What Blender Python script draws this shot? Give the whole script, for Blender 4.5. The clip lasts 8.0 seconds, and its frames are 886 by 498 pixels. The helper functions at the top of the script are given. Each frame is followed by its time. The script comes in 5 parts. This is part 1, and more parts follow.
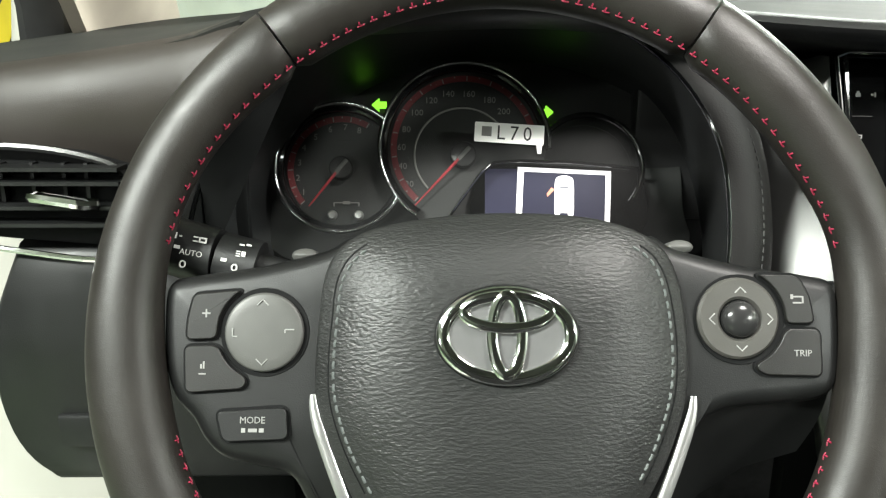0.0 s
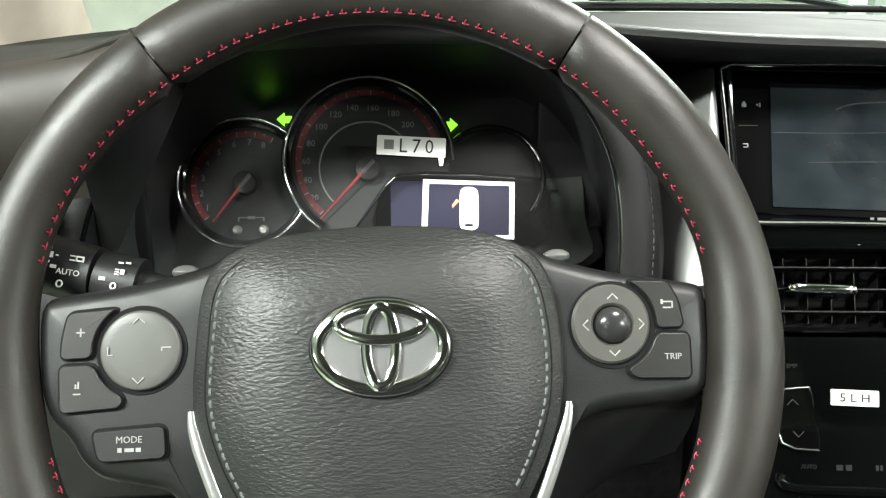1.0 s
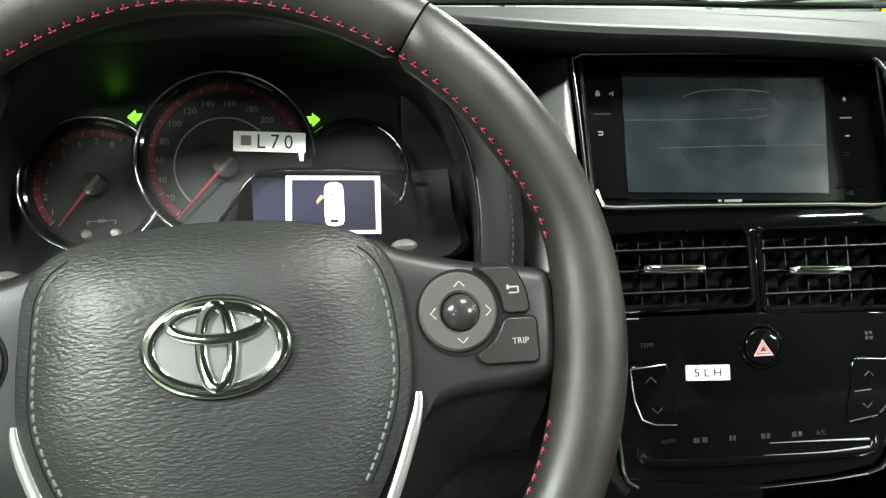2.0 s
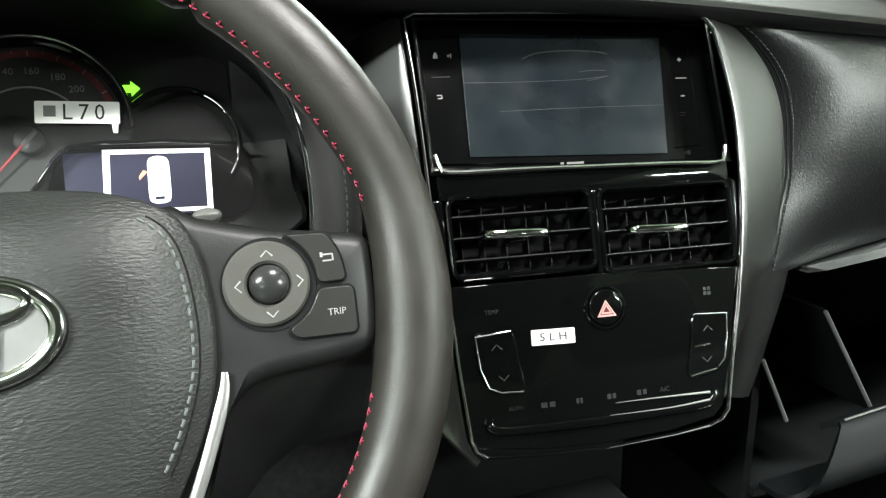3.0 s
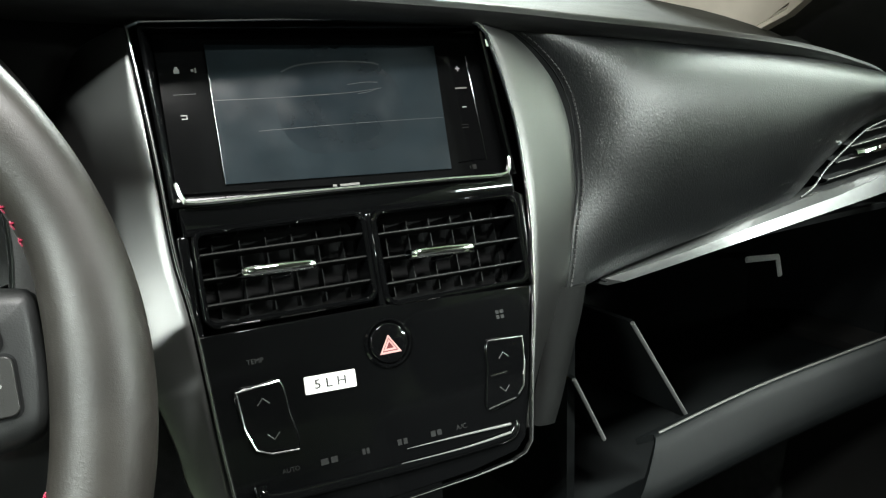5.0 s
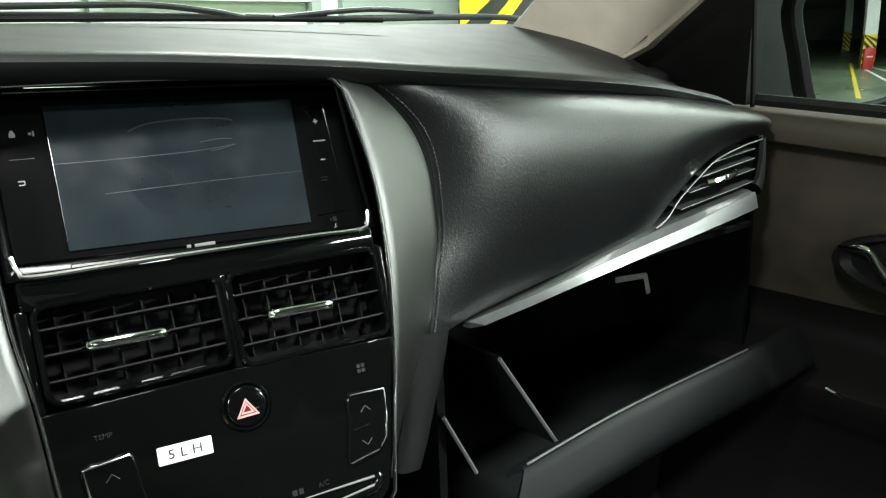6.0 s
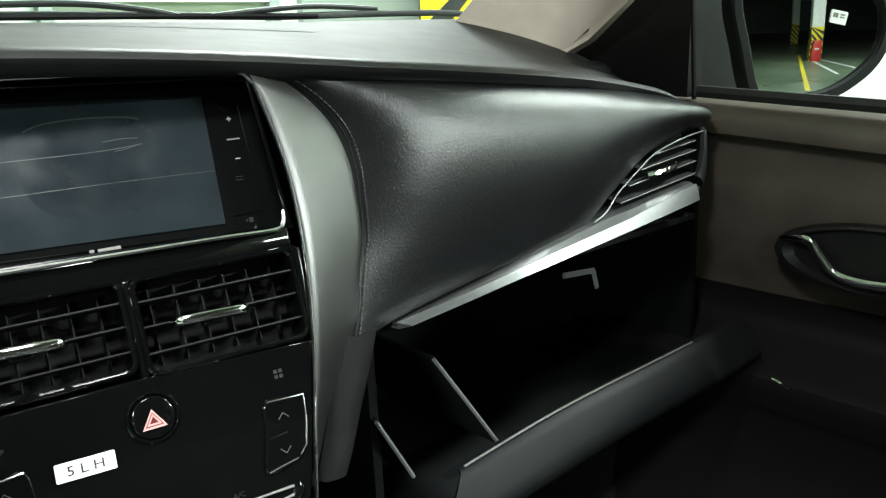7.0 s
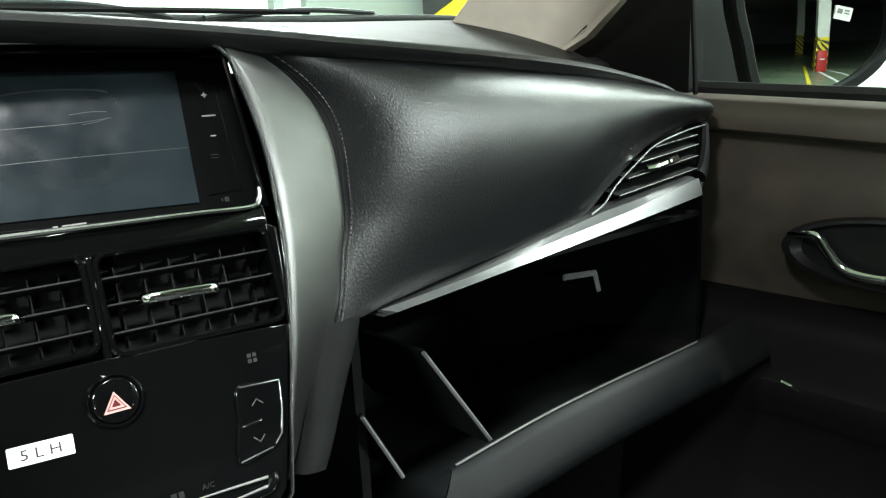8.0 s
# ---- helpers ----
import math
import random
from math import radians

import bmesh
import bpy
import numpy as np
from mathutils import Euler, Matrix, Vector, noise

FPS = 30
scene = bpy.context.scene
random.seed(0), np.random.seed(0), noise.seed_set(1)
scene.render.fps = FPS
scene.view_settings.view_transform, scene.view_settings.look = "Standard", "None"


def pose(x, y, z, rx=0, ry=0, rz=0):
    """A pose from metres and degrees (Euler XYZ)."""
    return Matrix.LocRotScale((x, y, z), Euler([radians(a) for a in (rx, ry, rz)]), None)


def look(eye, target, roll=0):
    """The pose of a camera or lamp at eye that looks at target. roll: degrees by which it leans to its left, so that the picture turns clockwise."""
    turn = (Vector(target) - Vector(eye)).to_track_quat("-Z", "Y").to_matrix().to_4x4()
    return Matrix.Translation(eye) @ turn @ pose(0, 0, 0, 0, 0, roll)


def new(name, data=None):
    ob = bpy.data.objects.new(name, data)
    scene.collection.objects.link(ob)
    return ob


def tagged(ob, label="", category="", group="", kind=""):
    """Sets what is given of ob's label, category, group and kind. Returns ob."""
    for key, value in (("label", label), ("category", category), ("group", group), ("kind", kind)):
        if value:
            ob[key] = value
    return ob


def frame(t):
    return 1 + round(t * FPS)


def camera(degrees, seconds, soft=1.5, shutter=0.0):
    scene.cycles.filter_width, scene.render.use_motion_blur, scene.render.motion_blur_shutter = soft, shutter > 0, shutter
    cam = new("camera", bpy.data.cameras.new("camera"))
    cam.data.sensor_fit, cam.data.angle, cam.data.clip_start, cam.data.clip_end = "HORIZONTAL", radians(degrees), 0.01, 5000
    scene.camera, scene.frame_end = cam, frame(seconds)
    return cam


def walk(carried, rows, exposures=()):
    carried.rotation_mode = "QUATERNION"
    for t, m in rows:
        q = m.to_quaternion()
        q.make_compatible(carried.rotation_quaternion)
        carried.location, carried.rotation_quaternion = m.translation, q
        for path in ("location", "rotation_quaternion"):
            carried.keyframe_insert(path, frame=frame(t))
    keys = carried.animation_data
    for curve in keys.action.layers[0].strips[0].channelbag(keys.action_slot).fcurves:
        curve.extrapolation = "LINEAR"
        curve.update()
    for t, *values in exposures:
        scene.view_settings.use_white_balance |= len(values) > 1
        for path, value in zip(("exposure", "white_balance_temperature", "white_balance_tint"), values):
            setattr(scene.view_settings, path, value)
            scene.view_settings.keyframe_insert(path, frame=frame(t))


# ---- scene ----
cam = camera(60.3, 8.0, 1.25)
PATH = [
    (0, (-0.009, -0.009, 1.107), (0.034, 1.918, 0.57), 0.3),
    (0.5, (0.014, -0.013, 1.11), (0.091, 1.917, 0.592), -0.1),
    (1, (0.027, -0.015, 1.109), (0.186, 1.913, 0.6), -0.0),
    (1.2, (0.034, -0.015, 1.109), (0.240, 1.909, 0.603), 0.0),
    (2.3, (0.069, -0.015, 1.099), (0.552, 1.854, 0.578), -0.6),
    (2.5, (0.079, -0.013, 1.096), (0.624, 1.835, 0.56), -0.6),
    (3, (0.099, -0.006, 1.088), (0.753, 1.802, 0.537), -0.8),
    (3.5, (0.122, 0.006, 1.079), (0.819, 1.792, 0.509), -1.3),
    (4, (0.146, 0.018, 1.069), (0.932, 1.768, 0.501), -1.6),
    (4.5, (0.164, 0.02, 1.065), (1.042, 1.736, 0.532), -2.0),
    (4.7, (0.169, 0.021, 1.067), (1.087, 1.723, 0.555), -2.1),
    (5.8, (0.196, 0.009, 1.105), (1.348, 1.568, 0.612), -2.2),
    (6, (0.202, 0.004, 1.11), (1.39, 1.532, 0.605), -2.0),
    (6.5, (0.213, -0.005, 1.115), (1.437, 1.495, 0.613), -2.2),
    (7, (0.237, -0.006, 1.104), (1.482, 1.475, 0.595), -2.8),
    (7.5, (0.25, -0.005, 1.087), (1.493, 1.482, 0.595), -3.1),
    (8, (0.259, -0.002, 1.068), (1.498, 1.505, 0.626), -3.3),
]
walk(cam, [(t, look(eye, target, roll)) for t, eye, target, roll in PATH],
     [(0.0, 0.15, 6500, 10), (1.0, 0.3, 6450, 10), (2.5, 0.3, 6350, 9), (4.0, 0.5, 6300, 9), (6.0, 0.32, 6250, 6), (8.0, 0.52, 6150, 6)])

# ---------- world and large lights ----------
world = bpy.data.worlds.new("garage_gloom")
scene.world = world
world.use_nodes = True
world.node_tree.nodes["Background"].inputs[0].default_value = (0.75, 0.85, 0.78, 1)
world.node_tree.nodes["Background"].inputs[1].default_value = 0.04


def area_lamp(name, m, sx, sy, watts, colour):
    d = bpy.data.lights.new(name, "AREA")
    d.shape, d.size, d.size_y, d.energy, d.color = "RECTANGLE", sx, sy, watts, colour
    ob = new(name, d)
    ob.matrix_world = m
    return ob


# out-of-view tubes placed for the cabin highlights; some are only added fill
TUBE = (0.95, 1.0, 0.93)
for lx, ly, watts in ((1.9, 2.6, 155), (-1.7, -1.0, 240), (2.4, -0.3, 125), (3.4, -2.7, 320), (-0.5, -2.6, 44), (3.6, -9.0, 60), (-3.4, -5.6, 170)):
    area_lamp("unseen_tube", pose(lx, ly, 2.52), 1.3, 0.22, watts, TUBE)
# map lamp in the roof console
area_lamp("map_light", look((0.31, 0.16, 1.445), (0.27, 0.30, 0.98)), 0.14, 0.07, 3.8, (1.0, 0.97, 0.92))

# ---------- materials ----------
def material(name, colour, rough=0.5, metal=0.0, var=0.0, vscale=20.0, bump=0.0, bscale=200.0, kind="noise",
             coat=0.0, spec=0.5, second=None, rvar=0.0, emit=None, estr=0.0, detail=6.0, squash=None, wrinkle=0.0):
    m = bpy.data.materials.new(name)
    m.use_nodes = True
    nt = m.node_tree
    b = nt.nodes["Principled BSDF"]
    b.inputs["Base Color"].default_value = (*colour, 1)
    b.inputs["Roughness"].default_value = rough
    b.inputs["Metallic"].default_value = metal
    b.inputs["Specular IOR Level"].default_value = spec
    b.inputs["Coat Weight"].default_value = coat
    b.inputs["Coat Roughness"].default_value = 0.05
    co = nt.nodes.new("ShaderNodeTexCoord").outputs["Object"]
    if squash:
        mp = nt.nodes.new("ShaderNodeMapping")
        mp.inputs["Scale"].default_value = squash
        nt.links.new(co, mp.inputs[0])
        co = mp.outputs[0]
    if var or second:
        n = nt.nodes.new("ShaderNodeTexNoise")
        n.inputs["Scale"].default_value, n.inputs["Detail"].default_value = vscale, detail
        nt.links.new(co, n.inputs["Vector"])
        r = nt.nodes.new("ShaderNodeValToRGB")
        hi = second or tuple(min(1.0, c * (1 + var)) for c in colour)
        lo = tuple(c * (1 - var) for c in colour)
        r.color_ramp.elements[0].position, r.color_ramp.elements[1].position = 0.3, 0.7
        r.color_ramp.elements[0].color, r.color_ramp.elements[1].color = (*lo, 1), (*hi, 1)
        nt.links.new(n.outputs[0], r.inputs[0])
        nt.links.new(r.outputs[0], b.inputs["Base Color"])
    if rvar:
        n = nt.nodes.new("ShaderNodeTexNoise")
        n.inputs["Scale"].default_value, n.inputs["Detail"].default_value = vscale * 1.7, 8
        nt.links.new(co, n.inputs["Vector"])
        mr = nt.nodes.new("ShaderNodeMapRange")
        mr.inputs[1].default_value, mr.inputs[2].default_value = 0.3, 0.7
        mr.inputs[3].default_value, mr.inputs[4].default_value = max(0.0, rough - rvar), min(1.0, rough + rvar)
        nt.links.new(n.outputs[0], mr.inputs[0])
        nt.links.new(mr.outputs[0], b.inputs["Roughness"])
    if bump:
        if kind == "leather":
            # pebbled grain: small cells broken up by a coarser wrinkle
            v = nt.nodes.new("ShaderNodeTexVoronoi")
            v.feature = "SMOOTH_F1"
            v.inputs["Scale"].default_value = bscale
            w = nt.nodes.new("ShaderNodeTexNoise")
            w.inputs["Scale"].default_value, w.inputs["Detail"].default_value = bscale * 0.35, 4
            mixv = nt.nodes.new("ShaderNodeMix")
            mixv.data_type = "VECTOR"
            mixv.inputs["Factor"].default_value = 0.02
            nt.links.new(co, mixv.inputs[4])
            nt.links.new(w.outputs["Color"], mixv.inputs[5])
            nt.links.new(co, w.inputs["Vector"])
            nt.links.new(mixv.outputs[1], v.inputs["Vector"])
            h = v.outputs["Distance"]
        else:
            v = nt.nodes.new("ShaderNodeTexNoise")
            v.inputs["Scale"].default_value, v.inputs["Detail"].default_value = bscale, 3
            nt.links.new(co, v.inputs["Vector"])
            h = v.outputs[0]
        bp = nt.nodes.new("ShaderNodeBump")
        bp.inputs["Strength"].default_value, bp.inputs["Distance"].default_value = bump, 0.0006
        nt.links.new(h, bp.inputs["Height"])
        nt.links.new(bp.outputs[0], b.inputs["Normal"])
        if wrinkle:
            # sparse coarse creases over the fine grain
            w2 = nt.nodes.new("ShaderNodeTexNoise")
            w2.inputs["Scale"].default_value, w2.inputs["Detail"].default_value, w2.inputs["Distortion"].default_value = 160, 5, 1.5
            nt.links.new(co, w2.inputs["Vector"])
            bw = nt.nodes.new("ShaderNodeBump")
            bw.inputs["Strength"].default_value, bw.inputs["Distance"].default_value = wrinkle, 0.0009
            nt.links.new(w2.outputs[0], bw.inputs["Height"])
            nt.links.new(bw.outputs[0], bp.inputs["Normal"])
    if emit:
        b.inputs["Emission Color"].default_value = (*emit, 1)
        b.inputs["Emission Strength"].default_value = estr
    return m


M_LEATHER = material("wheel_leather", (0.0215, 0.0190, 0.0165), 0.41, var=0.25, vscale=30, bump=0.14, bscale=850, wrinkle=0.10, kind="leather", rvar=0.05)
M_HUB = material("hub_grain", (0.022, 0.0226, 0.0220), 0.40, spec=0.5, var=0.2, vscale=25, bump=0.85, bscale=820, squash=(0.36, 1, 1), rvar=0.06)
M_PLASTIC = material("charcoal_plastic", (0.0072, 0.0076, 0.0076), 0.45, var=0.2, vscale=25, bump=0.15, bscale=1500, rvar=0.06)
M_KEY = material("key_plastic", (0.018, 0.0177, 0.0168), 0.36, var=0.15, vscale=40, bump=0.15, bscale=2000)
M_KEYROUND = material("key_grey", (0.09, 0.09, 0.085), 0.42, var=0.12, vscale=40, bump=0.15, bscale=2000)
M_KEYRING = material("key_ring_grey", (0.070, 0.068, 0.062), 0.38, var=0.12, vscale=40, bump=0.15, bscale=2000)
M_DASHTOP = material("dash_top_skin", (0.031, 0.0312, 0.0288), 0.66, spec=0.2, var=0.14, vscale=14, bump=0.3, bscale=1200, rvar=0.03)
M_PAD = material("dash_pad_skin", (0.0062, 0.0068, 0.0072), 0.29, spec=0.34, var=0.1, vscale=12, bump=0.42, bscale=760, squash=(1, 1, 0.7))
M_LID = material("lid_plastic", (0.0040, 0.0047, 0.0050), 0.52, spec=0.10, var=0.2, vscale=25, bump=0.12, bscale=1500)
M_FIELD = material("badge_grey", (0.25, 0.25, 0.25), 0.35, metal=0.6, var=0.1, vscale=40)
M_ZINC = material("bare_zinc", (0.82, 0.82, 0.83), 0.5, metal=0.0, var=0.1, vscale=80)
M_VOID = material("void_black", (0.0040, 0.0044, 0.0047), 0.65, spec=0.2, var=0.3, vscale=30)
M_STALKPRINT = material("stalk_print", (0.62, 0.62, 0.60), 0.5, var=0.1, vscale=100)
M_IMPRINT = material("film_imprint", (0.0115, 0.0155, 0.0185), 0.2, var=0.3, vscale=20, rvar=0.08)
M_BADGE = material("badge_chrome", (0.9, 0.9, 0.89), 0.09, metal=1.0)
M_SHELL = material("hood_skin", (0.0075, 0.0073, 0.0070), 0.55, spec=0.16, var=0.2, vscale=20, bump=0.25, bscale=900)
M_LIP = material("lip_black", (0.010, 0.010, 0.0105), 0.5, var=0.2, vscale=20, bump=0.2, bscale=900)
M_DOORSHADE = material("door_shade", (0.0055, 0.0052, 0.0050), 0.6, spec=0.2, var=0.2, vscale=15, bump=0.2, bscale=1200)
M_BLACK = material("matt_black", (0.0055, 0.0058, 0.006), 0.75, var=0.3, vscale=30, spec=0.2)
M_BALL = material("dark_satin", (0.028, 0.028, 0.028), 0.2, var=0.1, vscale=60)
M_INNER = material("hood_inner", (0.016, 0.0165, 0.017), 0.40, var=0.2, vscale=40)
M_DARK = material("dark_lining", (0.0052, 0.0059, 0.0062), 0.6, spec=0.15, var=0.3, vscale=20, bump=0.3, bscale=900)
M_GLOSS = material("piano_black", (0.0022, 0.0023, 0.0025), 0.06, spec=0.36, rvar=0.03, vscale=8)
M_FASCIA = material("radio_fascia", (0.0035, 0.0036, 0.0038), 0.12, spec=0.4, rvar=0.03, vscale=10)
M_CHROME = material("chrome", (0.86, 0.86, 0.85), 0.07, metal=1.0)
M_EDGE = material("bright_edge_chrome", (0.88, 0.88, 0.87), 0.2, metal=1.0)
M_RING = material("dark_chrome", (0.34, 0.34, 0.34), 0.12, metal=1.0, var=0.1, vscale=60)
M_SILVER = material("satin_silver", (0.108, 0.108, 0.106), 0.36, metal=0.95, var=0.06, vscale=18, bump=0.08, bscale=2500)
M_BLADE = material("brushed_silver", (0.24, 0.245, 0.245), 0.42, metal=0.9, var=0.03, vscale=200)
M_TRIM = material("bright_satin", (0.55, 0.55, 0.54), 0.28, metal=0.8, var=0.03, vscale=200)
M_SHOULDER = material("shoulder_skin", (0.034, 0.0285, 0.0245), 0.48, var=0.12, vscale=14, bump=0.22, bscale=900, kind="leather", rvar=0.06)
M_SAIL = material("sail_black", (0.0085, 0.0088, 0.0086), 0.7, var=0.2, vscale=30, spec=0.06)
M_RED = material("red_thread", (0.31, 0.016, 0.050), 0.55, var=0.3, vscale=300)
M_GREYTHREAD = material("grey_thread", (0.12, 0.135, 0.13), 0.6, var=0.3, vscale=300)
M_BLACKTHREAD = material("black_thread", (0.016, 0.016, 0.016), 0.5, var=0.3, vscale=300)
M_PRINT = material("white_print", (0.30, 0.30, 0.29), 0.5, var=0.1, vscale=100)
M_PANELPRINT = material("panel_print", (0.030, 0.030, 0.030), 0.5, var=0.1, vscale=100)
M_DIMPRINT = material("dim_print", (0.0055, 0.0055, 0.0055), 0.5, var=0.1, vscale=100)
M_PAPER = material("paper_label", (0.88, 0.87, 0.84), 0.45, var=0.04, vscale=60, bump=0.1, bscale=800)
M_INK = material("black_ink", (0.02, 0.02, 0.02), 0.6, var=0.2, vscale=80)
M_SCREEN = material("screen_film", (0.0122, 0.0172, 0.0206), 0.2, var=0.2, vscale=26, rvar=0.04, bump=0.03, bscale=60)
M_SCRATCH = material("film_crease", (0.018, 0.021, 0.022), 0.4, var=0.5, vscale=60)
M_DIAL = material("dial_face", (0.015, 0.016, 0.015), 0.5, var=0.2, vscale=50)
M_REDBAND = material("red_scale", (0.12, 0.012, 0.015), 0.5, var=0.15, vscale=90)
M_NEEDLE = material("needle", (0.30, 0.018, 0.028), 0.4, var=0.1, vscale=60)
M_NUMERAL = material("dial_numeral", (0.18, 0.175, 0.165), 0.5, var=0.1, vscale=90)
M_LCD = material("display_navy", (0.02, 0.02, 0.04), 0.3, var=0.1, vscale=20, emit=(0.05, 0.05, 0.115), estr=0.22)
M_LCDWHITE = material("display_white", (0.8, 0.8, 0.8), 0.4, var=0.05, vscale=50, emit=(1.0, 0.98, 0.98), estr=1.1)
M_LCDORANGE = material("display_orange", (0.6, 0.2, 0.12), 0.4, var=0.05, vscale=50, emit=(1.0, 0.42, 0.30), estr=0.8)
M_GREEN = material("green_lamp", (0.1, 0.7, 0.05), 0.4, var=0.05, vscale=50, emit=(0.30, 1.0, 0.05), estr=1.3)
M_HAZFIELD = material("hazard_field", (0.09, 0.008, 0.010), 0.4, var=0.1, vscale=80)
M_HAZARD = material("hazard_pink", (0.55, 0.30, 0.29), 0.45, var=0.1, vscale=80)
M_PILLAR = material("pillar_beige", (0.62, 0.54, 0.46), 0.7, var=0.08, vscale=20, bump=0.3, bscale=1200)
M_HEADLINER = material("headliner_cloth", (0.085, 0.082, 0.078), 0.9, var=0.08, vscale=20, bump=0.4, bscale=1500)
M_DOOR = material("door_brown", (0.092, 0.077, 0.063), 0.45, var=0.2, vscale=15, bump=0.2, bscale=900, kind="leather", rvar=0.06)
M_BODY = material("pearl_paint", (0.50, 0.49, 0.44), 0.3, var=0.03, vscale=6, coat=0.6)
M_RUBBER = material("rubber", (0.018, 0.018, 0.018), 0.6, var=0.3, vscale=40)
M_FABRIC = material("seat_fabric", (0.03, 0.03, 0.03), 0.85, var=0.3, vscale=60, bump=0.4, bscale=900)
M_CARPET = material("carpet", (0.015, 0.015, 0.015), 0.95, var=0.4, vscale=80, bump=0.6, bscale=700)
M_WALL = material("painted_wall", (0.50, 0.56, 0.47), 0.75, var=0.08, vscale=1.2, bump=0.2, bscale=60)
M_WALLGREY = material("grey_wall", (0.22, 0.25, 0.23), 0.75, var=0.1, vscale=1.5, bump=0.2, bscale=60)
M_CEIL = material("concrete_ceiling", (0.45, 0.46, 0.43), 0.85, var=0.12, vscale=1.0, bump=0.3, bscale=40)
M_GROUND = material("epoxy_green", (0.15, 0.19, 0.125), 0.35, var=0.18, vscale=0.8, bump=0.1, bscale=30, rvar=0.1)
M_YELLOW = material("safety_yellow", (0.85, 0.66, 0.02), 0.55, var=0.06, vscale=6, bump=0.1, bscale=50)
M_STRIPE = material("safety_black", (0.03, 0.03, 0.03), 0.55, var=0.2, vscale=6)
M_REDBOX = material("red_cabinet", (0.5, 0.03, 0.03), 0.4, var=0.1, vscale=8)
M_WHITE = material("white_line", (0.75, 0.75, 0.72), 0.6, var=0.1, vscale=10)
M_CREAM = material("cream_wall_paint", (0.72, 0.72, 0.68), 0.65, var=0.08, vscale=2, bump=0.15, bscale=60)
M_TUBEGLOW = material("tube_glow", (0.9, 0.9, 0.9), 0.4, emit=(0.95, 1.0, 0.93), estr=14.0)
M_MIRROR = material("mirror_glass", (0.85, 0.87, 0.86), 0.01, metal=1.0)


def glass_material(name, tint, rough, share):
    m = bpy.data.materials.new(name)
    m.use_nodes = True
    nt = m.node_tree
    nt.nodes.remove(nt.nodes["Principled BSDF"])
    tr = nt.nodes.new("ShaderNodeBsdfTransparent")
    tr.inputs[0].default_value = (*tint, 1)
    gl = nt.nodes.new("ShaderNodeBsdfGlossy")
    gl.inputs["Roughness"].default_value = rough
    mx = nt.nodes.new("ShaderNodeMixShader")
    mx.inputs[0].default_value = share
    nt.links.new(tr.outputs[0], mx.inputs[1])
    nt.links.new(gl.outputs[0], mx.inputs[2])
    nt.links.new(mx.outputs[0], nt.nodes["Material Output"].inputs[0])
    return m


M_GLASS = glass_material("clear_glass", (0.93, 0.97, 0.95), 0.01, 0.010)
M_LENS = glass_material("cluster_lens", (0.97, 0.97, 0.97), 0.38, 0.018)


# ---------- mesh helpers (local sizes in millimetres unless k=1) ----------
MM = 0.001


def plane_frame(o, n):
    z = Vector(n).normalized()
    x = Vector((0, 0, 1)).cross(z).normalized()
    y = z.cross(x)
    m = Matrix((x, y, z)).transposed().to_4x4()
    m.translation = o
    return m


def thing(name, m, label, category, group="", kind=""):
    ob = new(name)
    ob.empty_display_size = 0.02
    ob.matrix_world = m
    return tagged(ob, label, category, group, kind)


def finish(bm, name, mat, k=MM, smooth=40):
    if k != 1:
        bmesh.ops.scale(bm, vec=(k, k, k), verts=bm.verts)
    bmesh.ops.recalc_face_normals(bm, faces=bm.faces)
    me = bpy.data.meshes.new(name)
    bm.to_mesh(me)
    bm.free()
    me.materials.append(mat)
    if smooth:
        me.polygons.foreach_set("use_smooth", [True] * len(me.polygons))
        me.set_sharp_from_angle(angle=radians(smooth))
        # large flat caps keep their own normal
        for p in me.polygons:
            if p.loop_total > 8:
                p.use_smooth = False
    return me


def part(name, bm, mat, parent, label="", k=MM, smooth=40):
    ob = new(name, finish(bm, name, mat, k, smooth))
    ob.parent = parent
    return tagged(ob, label)


def solo(name, bm, mat, label, category, m=None, group="", kind="", k=1, smooth=40):
    ob = new(name, finish(bm, name, mat, k, smooth))
    if m is not None:
        ob.matrix_world = m
    return tagged(ob, label, category, group, kind)


def rrect(w, h, r, cx=0, cy=0, n=5):
    pts = []
    for qx, qy, a0 in ((1, 1, 0), (-1, 1, 90), (-1, -1, 180), (1, -1, 270)):
        for i in range(n + 1):
            a = radians(a0 + 90 * i / n)
            pts.append((cx + qx * (w / 2 - r) + r * math.cos(a), cy + qy * (h / 2 - r) + r * math.sin(a)))
    return pts


def oval(a, b, cx=0, cy=0, n=48, a0=0, a1=360):
    m = n if a1 - a0 == 360 else n + 1
    return [(cx + a * math.cos(radians(a0 + (a1 - a0) * i / n)), cy + b * math.sin(radians(a0 + (a1 - a0) * i / n))) for i in range(m)]


def spline(pts, n=6, closed=False):
    """Catmull-Rom through points of any dimension."""
    P = [Vector(p) for p in pts]
    out = []
    m = len(P)
    for i in range(m if closed else m - 1):
        p0 = P[(i - 1) % m] if closed or i > 0 else P[0]
        p1, p2 = P[i], P[(i + 1) % m]
        p3 = P[(i + 2) % m] if closed or i + 2 < m else P[-1]
        for j in range(n):
            t = j / n
            out.append(0.5 * (2 * p1 + (p2 - p0) * t + (2 * p0 - 5 * p1 + 4 * p2 - p3) * t * t + (3 * p1 - p0 - 3 * p2 + p3) * t ** 3))
    if not closed:
        out.append(P[-1])
    return out


def shrink(pts, d):
    """Move a closed outline inwards by d."""
    P = [Vector((p[0], p[1])) for p in pts]
    area = sum(P[i - 1].x * P[i].y - P[i].x * P[i - 1].y for i in range(len(P)))
